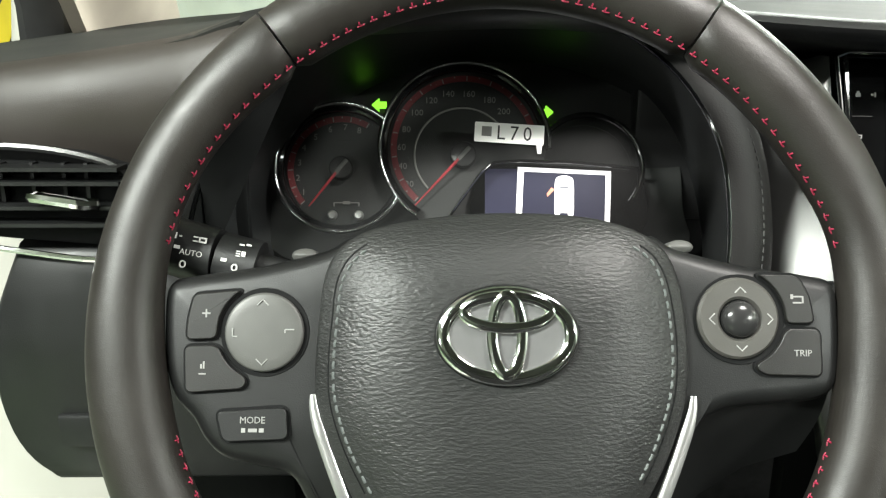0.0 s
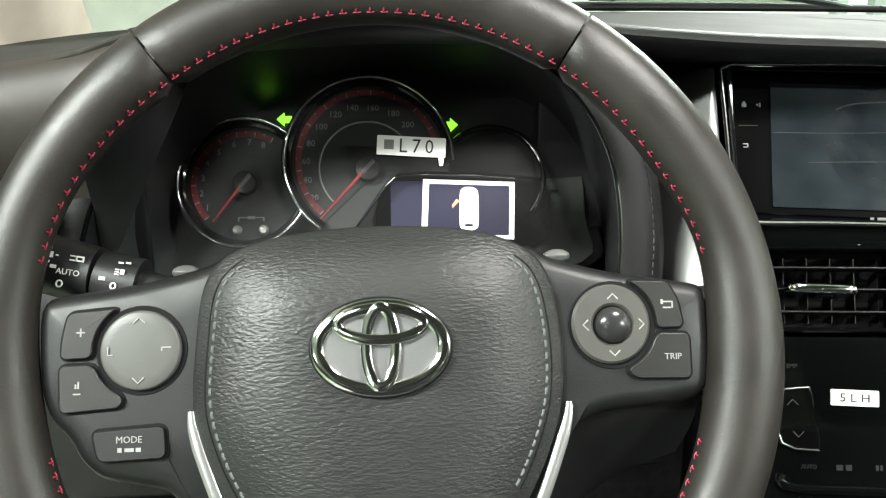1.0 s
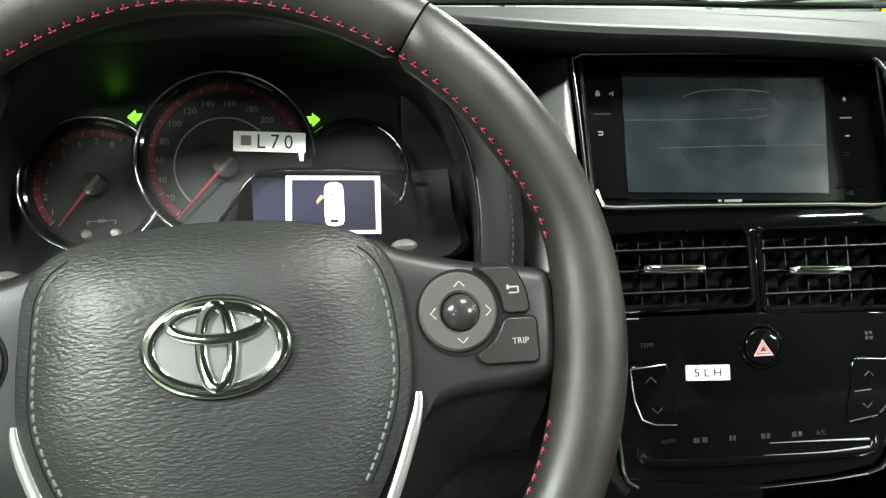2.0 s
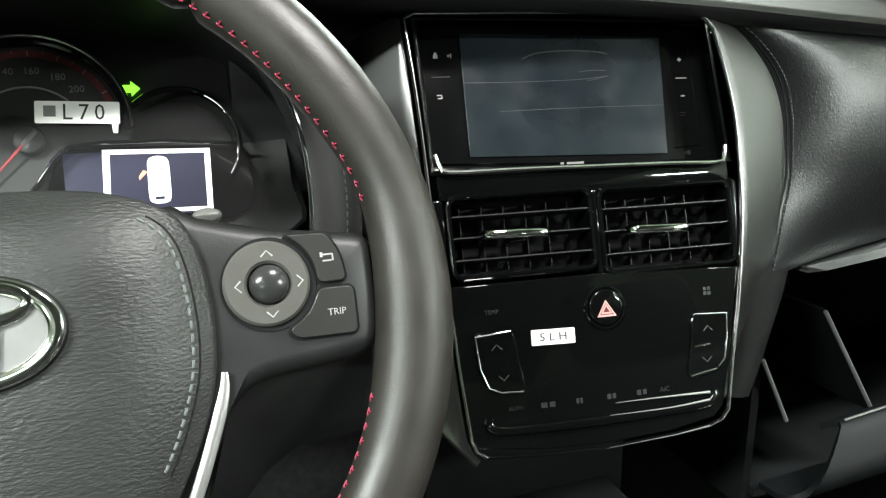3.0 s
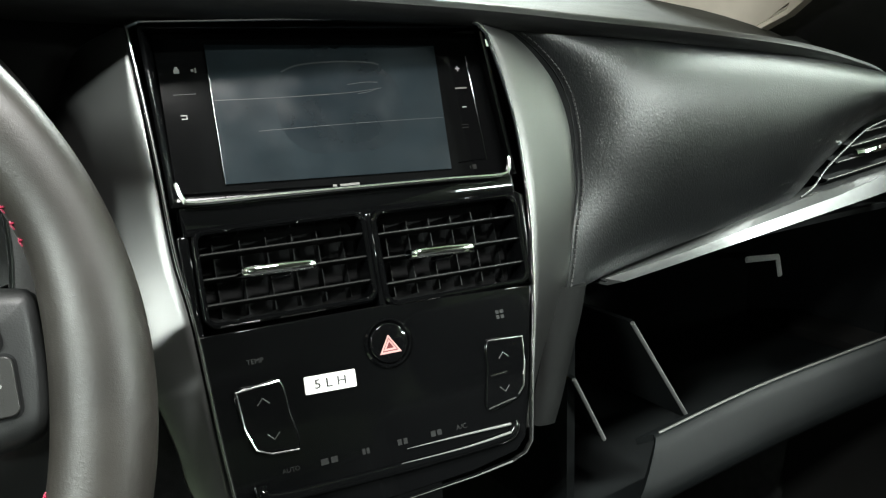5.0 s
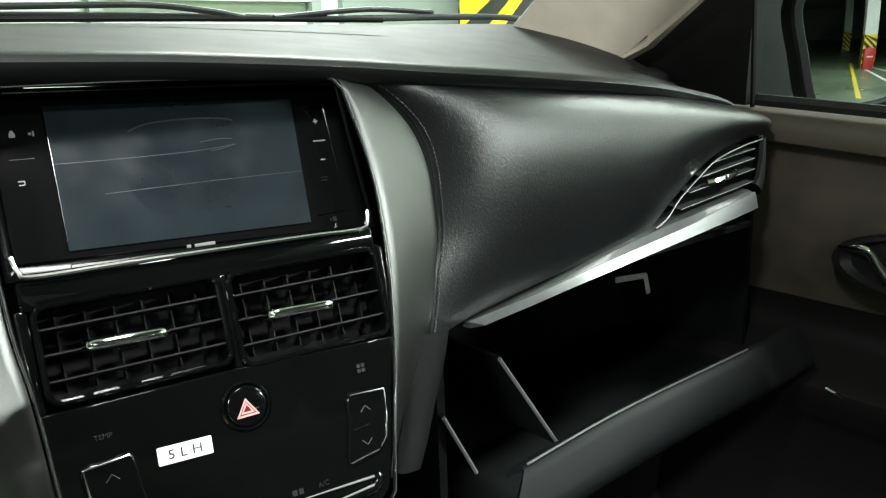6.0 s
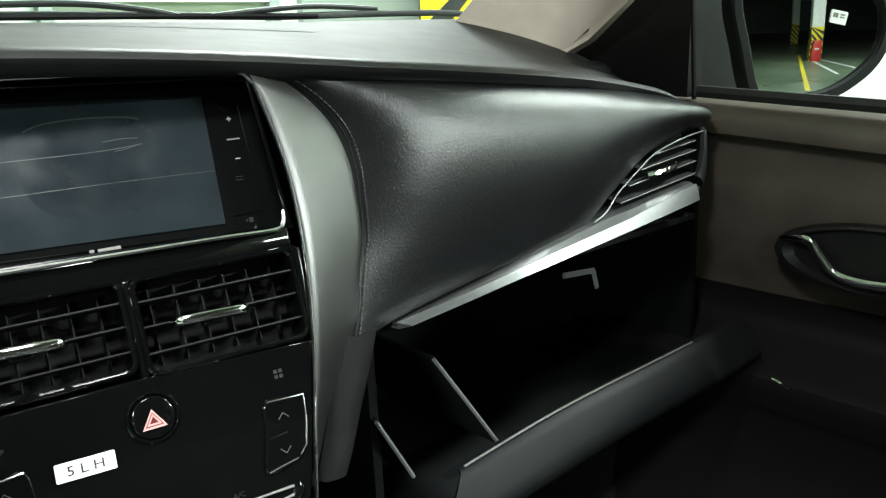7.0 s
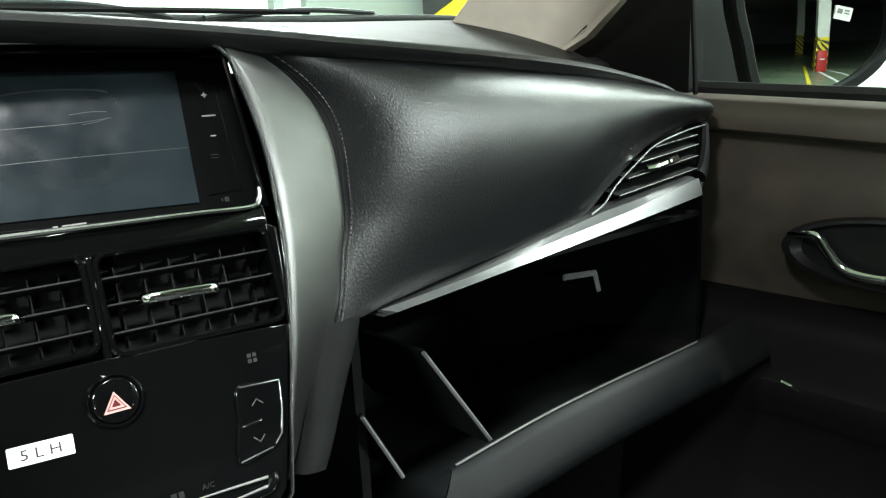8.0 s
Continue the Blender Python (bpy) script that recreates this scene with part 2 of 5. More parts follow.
    s = 1 if area > 0 else -1
    out = []
    for i in range(len(P)):
        e1, e2 = (P[i] - P[i - 1]), (P[(i + 1) % len(P)] - P[i])
        if e1.length < 1e-6 or e2.length < 1e-6:
            out.append(tuple(P[i]))
            continue
        e1.normalize(), e2.normalize()
        n1, n2 = Vector((-e1.y, e1.x)) * s, Vector((-e2.y, e2.x)) * s
        b = n1 + n2
        b = b.normalized() if b.length > 1e-6 else n1
        out.append(tuple(P[i] + b * d / max(0.5, b.dot(n1))))
    return out


def loft(bm, rings, caps=(True, True), closed=True):
    """Join rings of equal count (3D points) by quads."""
    vs = [[bm.verts.new(Vector(p)) for p in r] for r in rings]
    n = len(rings[0])
    for a, b in zip(vs, vs[1:]):
        for i in range(n if closed else n - 1):
            j = (i + 1) % n
            bm.faces.new((a[i], a[j], b[j], b[i]))
    if caps[0]:
        bm.faces.new(vs[0][::-1])
    if caps[1]:
        bm.faces.new(vs[-1])
    return vs


def plate(pts, z0, z1, edge=1.0, bm=None, crown=0.0):
    """A flat slab of that outline with softened upper edge."""
    bm = bm or bmesh.new()
    rings = [[(p[0], p[1], z0) for p in pts]]
    rings.append([(p[0], p[1], z1 - edge) for p in pts])
    if edge:
        q = shrink(pts, edge * 0.35)
        rings.append([(p[0], p[1], z1 - edge * 0.3) for p in q])
        q = shrink(pts, edge)
        rings.append([(p[0], p[1], z1) for p in q])
    if crown:
        c = Vector((sum(p[0] for p in pts) / len(pts), sum(p[1] for p in pts) / len(pts)))
        base = rings[-1]
        for f in (0.75, 0.5, 0.25, 0.04):
            rings.append([(c.x + (p[0] - c.x) * f, c.y + (p[1] - c.y) * f, z1 + crown * (1 - f * f)) for p in base])
    loft(bm, rings)
    return bm


def band(outer, inner, z0, z1, edge=0.8, bm=None):
    """A frame between two outlines of equal count."""
    bm = bm or bmesh.new()
    o2, i2 = shrink(outer, edge), shrink(inner, -edge)
    rings = [[(*p[:2], z0) for p in outer], [(*p[:2], z1 - edge) for p in outer], [(*p[:2], z1) for p in o2],
             [(*p[:2], z1) for p in i2], [(*p[:2], z1 - edge) for p in inner], [(*p[:2], z0) for p in inner]]
    rings.append(rings[0])
    vs = [[bm.verts.new(p) for p in r] for r in rings[:-1]]
    vs.append(vs[0])
    n = len(outer)
    for a, b in zip(vs, vs[1:]):
        for i in range(n):
            j = (i + 1) % n
            bm.faces.new((a[i], a[j], b[j], b[i]))
    return bm


def sweep(path, ra, rb=None, sides=10, closed=False, up=(0, 0, 1), bm=None, taper=None, power=1.0):
    """A bar of oval section along a path; ra lies across (path x up), rb along up."""
    bm = bm or bmesh.new()
    rb = rb or ra
    P = [Vector(p) for p in path]
    m = len(P)
    rings = []
    for i, p in enumerate(P):
        t = (P[(i + 1) % m] - P[i - 1]) if closed else (P[min(i + 1, m - 1)] - P[max(i - 1, 0)])
        t.normalize()
        s = t.cross(Vector(up))
        s = s.normalized() if s.length > 1e-6 else Vector((1, 0, 0))
        u = s.cross(t)
        f = taper(i / (m - 1)) if taper else 1.0
        ring = []
        for j in range(sides):
            a = 2 * math.pi * j / sides
            c, d = math.cos(a), math.sin(a)
            c, d = math.copysign(abs(c) ** power, c), math.copysign(abs(d) ** power, d)
            ring.append(p + s * ra * f * c + u * rb * f * d)
        rings.append(ring)
    if closed:
        rings.append(rings[0])
        vs = [[bm.verts.new(q) for q in r] for r in rings[:-1]]
        vs.append(vs[0])
        for a, b in zip(vs, vs[1:]):
            for i in range(sides):
                j = (i + 1) % sides
                bm.faces.new((a[i], a[j], b[j], b[i]))
    else:
        loft(bm, rings)
    return bm


def lathe(profile, n=32, bm=None, c=(0, 0)):
    """Turn (radius, height) pairs about z."""
    bm = bm or bmesh.new()
    rings = [[(c[0] + r * math.cos(2 * math.pi * i / n), c[1] + r * math.sin(2 * math.pi * i / n), z) for i in range(n)] for r, z in profile]
    loft(bm, rings)
    return bm


def box(cx, cy, cz, sx, sy, sz, bev=0.0, bm=None):
    bm = bm or bmesh.new()
    r = bmesh.ops.create_cube(bm, size=1.0)
    bmesh.ops.scale(bm, vec=(sx, sy, sz), verts=r["verts"])
    bmesh.ops.translate(bm, vec=(cx, cy, cz), verts=r["verts"])
    if bev:
        es = {e for v in r["verts"] for e in v.link_edges}
        bmesh.ops.bevel(bm, geom=list(es), offset=bev, segments=2, affect="EDGES", profile=0.5)
    return bm


def sheet(rows, thick=0.0, bm=None):
    """A surface from rows of 3D points; thick gives it a back."""
    bm = bm or bmesh.new()
    vs = [[bm.verts.new(p) for p in r] for r in rows]
    fs = []
    for a, b in zip(vs, vs[1:]):
        for i in range(len(a) - 1):
            fs.append(bm.faces.new((a[i], a[i + 1], b[i + 1], b[i])))
    if thick:
        bmesh.ops.recalc_face_normals(bm, faces=fs)
        bmesh.ops.solidify(bm, geom=fs, thickness=thick)
    return bm


def letters(name, text, size, x, y, z, mat, parent, extrude=0.15, align="CENTER", turn=0, label="", stretch=1.0):
    """Raised print with the built-in font, in millimetres on the parent's plane."""
    c = bpy.data.curves.new(name, "FONT")
    c.body, c.size, c.extrude, c.align_x, c.align_y, c.resolution_u = text, size, extrude, align, "CENTER", 2
    tmp = bpy.data.objects.new(name, c)
    me = bpy.data.meshes.new_from_object(tmp)
    bpy.data.objects.remove(tmp)
    me.transform(Matrix.Diagonal((MM, MM, MM, 1)) @ pose(x, y, z, 0, 0, turn) @ Matrix.Diagonal((stretch, 1, 1, 1)))
    me.name = name
    me.materials.clear()
    me.materials.append(mat)
    ob = new(name, me)
    ob.parent = parent
    return tagged(ob, label)

# ---------- the garage round the car ----------
def slab(name, cx, cy, cz, sx, sy, sz, mat, label, category, kind="structure", bev=0.0):
    return solo(name, box(cx, cy, cz, sx, sy, sz, bev), mat, label, category, kind=kind, smooth=0)


slab("ground", 0, -10, -0.05, 36, 60, 0.1, M_GROUND, "glossy green epoxy garage floor", "floor")
slab("ceiling", 0, -10, 2.75, 36, 60, 0.1, M_CEIL, "bare concrete garage ceiling", "ceiling")
slab("wall_front", 0, 4.1, 1.35, 36, 0.2, 2.7, M_WALL, "pale green painted garage wall", "wall")
slab("wall_back", 0, -40, 1.35, 36, 0.2, 2.7, M_WALLGREY, "grey garage wall far behind the car", "wall")
slab("wall_left", -18, -18, 1.35, 0.2, 44, 2.7, M_WALL, "pale painted garage side wall", "wall")
slab("wall_right", 18, -18, 1.35, 0.2, 44, 2.7, M_WALL, "pale painted garage side wall", "wall")
slab("wall_right_near", 3.0, -0.1, 1.35, 0.2, 3.2, 2.7, M_CREAM, "cream painted wall beside the parked car", "wall")
slab("wall_panel", -0.9, 3.985, 1.35, 3.0, 0.03, 2.7, M_WHITE, "white painted stretch of the garage wall", "wall")
slab("wall_recess", 3.05, 3.97, 1.35, 0.9, 0.06, 2.7, M_WALLGREY, "grey painted recess panel of the garage wall", "wall")
for fx in (1.25, 2.42):
    slab("trim", fx, 3.96, 1.5, 0.06, 0.07, 2.4, M_WALLGREY, "grey metal door frame post on the garage wall", "trim")
slab("trim", 1.83, 3.955, 1.42, 1.12, 0.05, 0.05, M_WHITE, "pale horizontal rail on the garage wall", "trim")


def hazard_column(cx, cy, w, z0, z1):
    """Square concrete column with slanting black and yellow bands up to z1."""
    col = thing("column", pose(cx, cy, 0), "white concrete column with black and yellow hazard bands", "column")
    part("shaft", box(0, 0, 1.35, w, w, 2.7, 0.01), M_WHITE, col, "white painted shaft", k=1, smooth=0)
    part("yellow_sleeve", box(0, 0, (z0 + z1) / 2, w + 0.012, w + 0.012, z1 - z0, 0.01), M_YELLOW, col, "yellow painted sleeve", k=1, smooth=0)
    h = w / 2 + 0.009
    step = 0.36 if w > 0.5 else 0.20
    n = int((z1 - z0 + w) / step) + 1
    for side in range(4):
        for i in range(n):
            a = z0 + i * step - w * 0.8
            lo, hi = a, a + step * 0.5
            quad = []
            for sx, dz in ((-h, lo), (h, lo + w * 0.9), (h, hi + w * 0.9), (-h, hi)):
                quad.append((sx, -h, min(max(dz, z0), z1)))
            if max(q[2] for q in quad) - min(q[2] for q in quad) < 0.02:
                continue
            bm = bmesh.new()
            loft(bm, [[(x, y, z) for x, y, z in quad], [(x, y - 0.003, z) for x, y, z in quad]])
            bmesh.ops.rotate(bm, verts=bm.verts, matrix=Matrix.Rotation(side * math.pi / 2, 3, "Z"))
            part("stripe", bm, M_STRIPE, col, k=1, smooth=0)
    return col


hazard_column(3.85, 3.35, 0.95, 0.0, 1.75)
hazard_column(-2.06, 3.3, 0.6, 0.0, 1.75)


def ceiling_tube(cx, cy, turn=0):
    lamp = thing("unseen_ceiling_lamp", pose(cx, cy, 2.60, 0, 0, turn), "out-of-view white batten lamp added under the concrete ceiling", "ceiling lamp", "garage ceiling lamps")
    part("housing", box(0, 0, 0.04, 1.25, 0.12, 0.06, 0.01), M_WHITE, lamp, k=1)
    part("tube", sweep([(-0.58, 0, -0.02), (0.58, 0, -0.02)], 0.016, sides=10), M_TUBEGLOW, lamp, "glowing white tube", k=1)


# added fittings at the tube positions, none of them in view
for cx, cy in ((1.9, 2.6), (-1.7, -1.0), (2.4, -0.3), (3.4, -2.7), (-0.5, -2.6), (3.6, -9), (-3.4, -5.6)):
    ceiling_tube(cx, cy)

# ---------- car shell ----------
roof_rows = []
for y, z, hw in ((0.22, 1.47, 0.50), (0.10, 1.50, 0.53), (-0.4, 1.53, 0.56), (-1.3, 1.50, 0.54), (-1.9, 1.40, 0.50)):
    roof_rows.append([(0.36 + hw * s, y, z - 0.05 * abs(s) ** 3) for s in (-1, -0.8, -0.5, 0, 0.5, 0.8, 1)])
solo("headliner", sheet(roof_rows, 0.02), M_HEADLINER, "grey cloth headliner of the car roof", "headliner", kind="structure")

solo("car_floor", box(0.36, -0.5, 0.28, 1.50, 2.8, 0.04, 0.01), M_CARPET, "black carpeted car floor", "car floor", kind="structure")
solo("firewall", box(0.36, 0.93, 0.66, 1.44, 0.04, 0.80, 0.01), M_CARPET, "dark lined bulkhead under the dashboard", "bulkhead", kind="structure")
solo("kick_panel", box(1.105, 0.78, 0.64, 0.03, 0.36, 0.76, 0.01), M_CARPET, "dark lined kick panel beside the passenger footwell", "kick panel", kind="structure")
solo("kick_panel", box(-0.33, 0.80, 0.64, 0.03, 0.32, 0.66, 0.01), M_CARPET, "dark lined kick panel beside the driver footwell", "kick panel", kind="structure")
solo("rear_bulkhead", box(0.36, -1.95, 0.75, 1.44, 0.05, 0.95, 0.02), M_FABRIC, "dark rear seat back panel", "bulkhead", kind="structure")

# windscreen glass
gl = solo("windscreen", sheet([[(-0.33, 0.90, 1.12), (0.0, 1.00, 1.125), (0.36, 1.03, 1.13), (0.72, 1.00, 1.125), (1.05, 0.90, 1.12)],
                               [(-0.12, 0.26, 1.47), (0.1, 0.30, 1.485), (0.36, 0.31, 1.49), (0.62, 0.30, 1.485), (0.84, 0.26, 1.47)]], 0.004),
          M_GLASS, "clear laminated windscreen glass", "windscreen", kind="structure")
gl.visible_shadow = False


def a_pillar(side, wide, deep, label, slim=False):
    """Trim of the windscreen pillar, from the dash end up to the roof."""
    cx = 0.36
    rows = []
    for f in (0, 0.15, 0.35, 0.6, 0.8, 1.0):
        y = 0.80 - 0.62 * f
        z = 1.125 + 0.34 * f
        x = 0.655 - 0.13 * f
        w = 0.075 - 0.02 * f
        front = (x - w * 0.35, y + 0.05, z + 0.005)
        mid = (x - 0.004, y - 0.005, z - 0.012)
        back = (x + w * 0.45, y - 0.085 + 0.03 * f, z - 0.05 + 0.02 * f)
        lean = min(1.0, 0.55 + f * 3)
        rear = (x + w * wide * lean, y - deep * lean + 0.4 * deep * f, z - 0.075 + 0.02 * f)
        if slim:
            front = (x - w * 0.15, y + 0.05, z + 0.005)
            back = (x + w * 0.30, y - 0.060 + 0.03 * f, z - 0.035 + 0.02 * f)
            rear = (x + w * 0.38, y - 0.065 + 0.04 * f, z - 0.060 + 0.02 * f)
        rows.append([(cx + side * p[0], p[1], p[2]) for p in spline([front, mid, back, rear], 4)])
    return solo("a_pillar_trim", sheet(rows, 0.012), M_PILLAR, label, "pillar trim", kind="structure")


a_pillar(1, 0.60, 0.085, "beige plastic windscreen pillar trim on the passenger side")
a_pillar(-1, 0.62, 0.10, "beige plastic windscreen pillar trim on the driver side", True)

solo("windscreen_seal", sweep([(1.02, 0.865, 1.137), (0.985, 0.74, 1.20), (0.94, 0.56, 1.305), (0.89, 0.40, 1.395), (0.845, 0.27, 1.462)], 0.005, 0.005, sides=6), M_RUBBER, "black rubber seal along the windscreen edge", "windscreen seal", kind="structure")
solo("door_seal", sweep([(-0.355, 0.72, 0.90), (-0.350, 0.71, 1.06), (-0.345, 0.70, 1.13), (-0.335, 0.66, 1.20), (-0.25, 0.30, 1.42)], 0.022, 0.014, sides=8), M_RUBBER, "black rubber door seal along the pillar", "door seal", kind="structure")
solo("body_edge", sweep([(-0.490, 0.93, 0.95), (-0.482, 0.92, 1.09), (-0.474, 0.92, 1.15), (-0.466, 0.91, 1.20)], 0.008, 0.012, sides=8), M_BODY, "cream painted windscreen frame edge", "car body", kind="structure")
# pale painted door jamb past the dash end, beside the open driver door
solo("door_jamb", box(-0.40, 0.60, 0.66, 0.30, 0.05, 0.74, 0.02), M_BODY, "cream white painted door jamb of the car", "door jamb", kind="structure")
solo("sill", box(-0.40, -0.3, 0.36, 0.12, 2.2, 0.12, 0.03), M_BODY, "cream white painted door sill", "sill", kind="structure")


def seat(cx, label):
    s = thing("car_seat", pose(cx, -0.22, 0.22), label, "car seat", "front seats")
    part("cushion", box(0, 0.05, 0.16, 0.50, 0.50, 0.16, 0.05), M_FABRIC, s, k=1)
    bm = box(0, -0.26, 0.52, 0.48, 0.14, 0.62, 0.05)
    part("backrest", bm, M_FABRIC, s, k=1)
    part("headrest", box(0, -0.28, 0.92, 0.26, 0.10, 0.16, 0.04), M_FABRIC, s, k=1)


dome = thing("map_lamp", pose(0.34, 0.15, 1.478), "small beige map lamp console in the headliner", "map lamp")
part("housing", box(0, 0, 0.0, 0.26, 0.13, 0.03, 0.006), M_HEADLINER, dome, "beige lamp housing", k=1)
seat(0.0, "black fabric driver seat behind the steering wheel")
seat(0.74, "black fabric front passenger seat")
# ---------- dashboard ----------
def lerp_table(t, x):
    """Smooth curve through (x, value) pairs."""
    if x <= t[0][0]:
        return t[0][1]
    for i in range(len(t) - 1):
        (a, va), (b, vb) = t[i], t[i + 1]
        if x <= b:
            h = b - a
            ma = (vb - t[i - 1][1]) / (b - t[i - 1][0]) if i else (vb - va) / h
            mb = (t[i + 2][1] - va) / (t[i + 2][0] - a) if i + 2 < len(t) else (vb - va) / h
            f = (x - a) / h
            return va * (2 * f ** 3 - 3 * f * f + 1) + vb * (3 * f * f - 2 * f ** 3) + h * (ma * (f ** 3 - 2 * f * f + f) + mb * (f ** 3 - f * f))
    return t[-1][1]


NOSE_Z = [(-0.40, 1.074), (-0.256, 1.088), (-0.18, 1.099), (-0.147, 1.105), (-0.124, 1.113), (-0.10, 1.119), (0.05, 1.128), (0.16, 1.1205), (0.25, 1.1145), (0.36, 1.1105), (0.47, 1.1035),
          (0.555, 1.096), (0.66, 1.087), (0.81, 1.072), (0.935, 1.054), (1.015, 1.040), (1.075, 1.022)]
REAR_Z = [(-0.42, 1.096), (-0.36, 1.108), (-0.25, 1.126), (0.0, 1.146), (0.36, 1.152), (0.8, 1.146), (1.04, 1.139), (1.08, 1.125)]
NOSE_Y = [(-0.34, 0.46), (-0.2, 0.45), (-0.05, 0.44), (0.12, 0.452), (0.2, 0.458), (0.6, 0.455), (0.85, 0.468), (0.97, 0.490), (1.075, 0.515)]
REAR_Y = [(-0.40, 0.78), (-0.34, 0.80), (0.0, 0.90), (0.36, 0.93), (0.8, 0.90), (1.08, 0.78)]

dashboard = thing("dashboard", pose(0, 0, 0), "charcoal soft-touch dashboard with stitched black passenger pad", "dashboard")


def dash_profile(x):
    zn, zr, yn, yr = lerp_table(NOSE_Z, x), lerp_table(REAR_Z, x), lerp_table(NOSE_Y, x), lerp_table(REAR_Y, x)
    pts = [(yr, zr - 0.03), (yr, zr)]
    for f in (0.12, 0.3, 0.5, 0.7, 0.85):
        pts.append((yr + (yn + 0.045 - yr) * f, zr + (zn + 0.006 - zr) * f + 0.004 * math.sin(math.pi * f)))
    for dy, dz in ((0.045, 0.006), (0.026, 0.0045), (0.012, 0.0022), (0.006, 0.0002)):
        pts.append((yn + dy, zn + dz))
    return [(x, y, z) for y, z in pts]


def lip_profile(x):
    zn, yn = lerp_table(NOSE_Z, x), lerp_table(NOSE_Y, x)
    return [(x, yn + dy, zn + dz) for dy, dz in ((0.010, 0.0012), (0.0045, -0.0006), (0.0025, -0.0025), (0.004, -0.005), (0.012, -0.0085), (0.03, -0.011), (0.055, -0.013))]


xs = [-0.40 + 1.475 * i / 98 for i in range(99)]
part("top_skin", sheet([dash_profile(x) for x in xs], 0.004), M_DASHTOP, dashboard, "grey grained dash top", k=1, smooth=50)
# underside split off in black: its shade is put into the colour
part("nose_lip", sheet([lip_profile(x) for x in xs if x > -0.12], 0.003), M_LIP, dashboard, "underside lip of the dash top, darkened for its shade", k=1, smooth=50)
# defroster slot along the rear of the top
slot = [(0.36 + 0.36 * s, 0.80 - 0.03 * s * s, 1.1495 - 0.004 * s * s) for s in [i / 12 - 1 for i in range(25)]]
part("defroster_slot", sweep(slot, 0.0045, 0.003, sides=6), M_BLACK, dashboard, "black defroster slot", k=1)

# inner carcass behind pads and stack
part("carcass", box(0.36, 0.74, 0.995, 1.36, 0.30, 0.17, 0.02), M_BLACK, dashboard, "black inner carcass", k=1)

SILVER_EDGE = [(1.095, 0.479), (1.087, 0.505), (1.066, 0.532), (1.046, 0.544), (1.023, 0.546), (1.001, 0.543), (0.976, 0.538), (0.951, 0.526), (0.926, 0.516), (0.899, 0.503), (0.872, 0.487), (0.845, 0.473), (0.828, 0.463), (0.77, 0.44)]
SILVER_DEPTH = [(1.095, 0.466), (1.087, 0.472), (1.066, 0.472), (1.046, 0.467), (1.023, 0.459), (1.001, 0.451), (0.976, 0.442), (0.951, 0.431), (0.926, 0.421), (0.899, 0.41), (0.872, 0.4), (0.845, 0.392), (0.828, 0.387)]
PAD_LOW = [(0.515, 0.905), (0.551, 0.911), (0.625, 0.918), (0.729, 0.927), (0.795, 0.934), (0.846, 0.957), (0.925, 0.988), (0.99, 0.999), (1.062, 1.003)]


def pad_y(x, z):
    return 0.458 + (0.0535 * (x - 0.8366) + 0.205 * (z - 0.9752)) / 0.977


def silver_x(z):
    return lerp_table(sorted(SILVER_EDGE), z)


NU, NV = 46, 26


def pad_point(u, v):
    """Point of the passenger pad: u runs towards the door, v down."""
    xb = 0.515 + (1.062 - 0.515) * u
    xt = 0.503 + (1.062 - 0.503) * u
    zb, zt = lerp_table(PAD_LOW, xb), lerp_table(NOSE_Z, xt) - 0.007
    z = zt + (zb - zt) * v
    x = xt + (xb - xt) * v + (silver_x(z) - 0.005 - (0.503 + 0.012 * v)) * (1 - u) ** 3
    left = min(1.0, 0.5 + u / 0.25)
    left = left * left * (3 - 2 * left)
    right = math.sin(math.pi / 2 * min(1.0, 0.1 + (1 - u) * 4.5)) ** 0.5
    y = pad_y(x, z) - (0.013 + 0.014 * u) * math.sin(math.pi * v ** 0.70) ** 0.9 * left * right
    y += 0.010 * max(0.0, 1 - (1 - u) * 16) ** 2
    w = 0.75 * max(0.0, 1 - u / 0.24) ** 2
    seam = pad_y(x, z) - 0.0065 * math.sin(math.pi * v ** 0.70) ** 0.9
    y += (lerp_table(sorted(SILVER_DEPTH), z) + 0.002 - seam) * w
    return Vector((x, y, z))


part("passenger_pad", sheet([[pad_point(i / NU, j / NV) for i in range(NU + 1)] for j in range(NV + 1)], 0.006), M_PAD, dashboard, "black leather-grained passenger pad", k=1, smooth=60)
# lower flank of the pad beside the silver trim
rows = []
for j in range(13):
    z = 0.912 - 0.080 * j / 12
    x0 = silver_x(z) - 0.008
    wide = 0.040 - 0.012 * (j / 12)
    rows.append([(x0 + wide * s, lerp_table(sorted(SILVER_DEPTH), z) + 0.003 + 0.012 * s ** 2 + (0.004 if s == 0 else 0) + 0.05 * max(0, s - 0.6), z) for s in (0, 0.12, 0.3, 0.5, 0.75, 1.0, 1.25)])
part("pad_flank", sheet(rows, 0.006), M_SAIL, dashboard, k=1, smooth=60)
# seam with twin stitches
bm = bmesh.new()
for i in range(56):
    v = 0.03 + 0.95 * i / 56
    sweep([pad_point(0.018, v) + Vector((0, -0.0007, 0)), pad_point(0.018, v + 0.011) + Vector((0, -0.0007, 0))], 0.0008, 0.0008, sides=5, bm=bm)
part("seam_stitching", bm, M_BLACKTHREAD, dashboard, "black seam stitching", k=1)
part("seam_groove", sweep([pad_point(0.010, 0.03 + 0.95 * i / 40) + Vector((0, -0.0001, 0)) for i in range(41)], 0.0007, 0.0005, sides=5), M_VOID, dashboard, "dark seam groove", k=1)


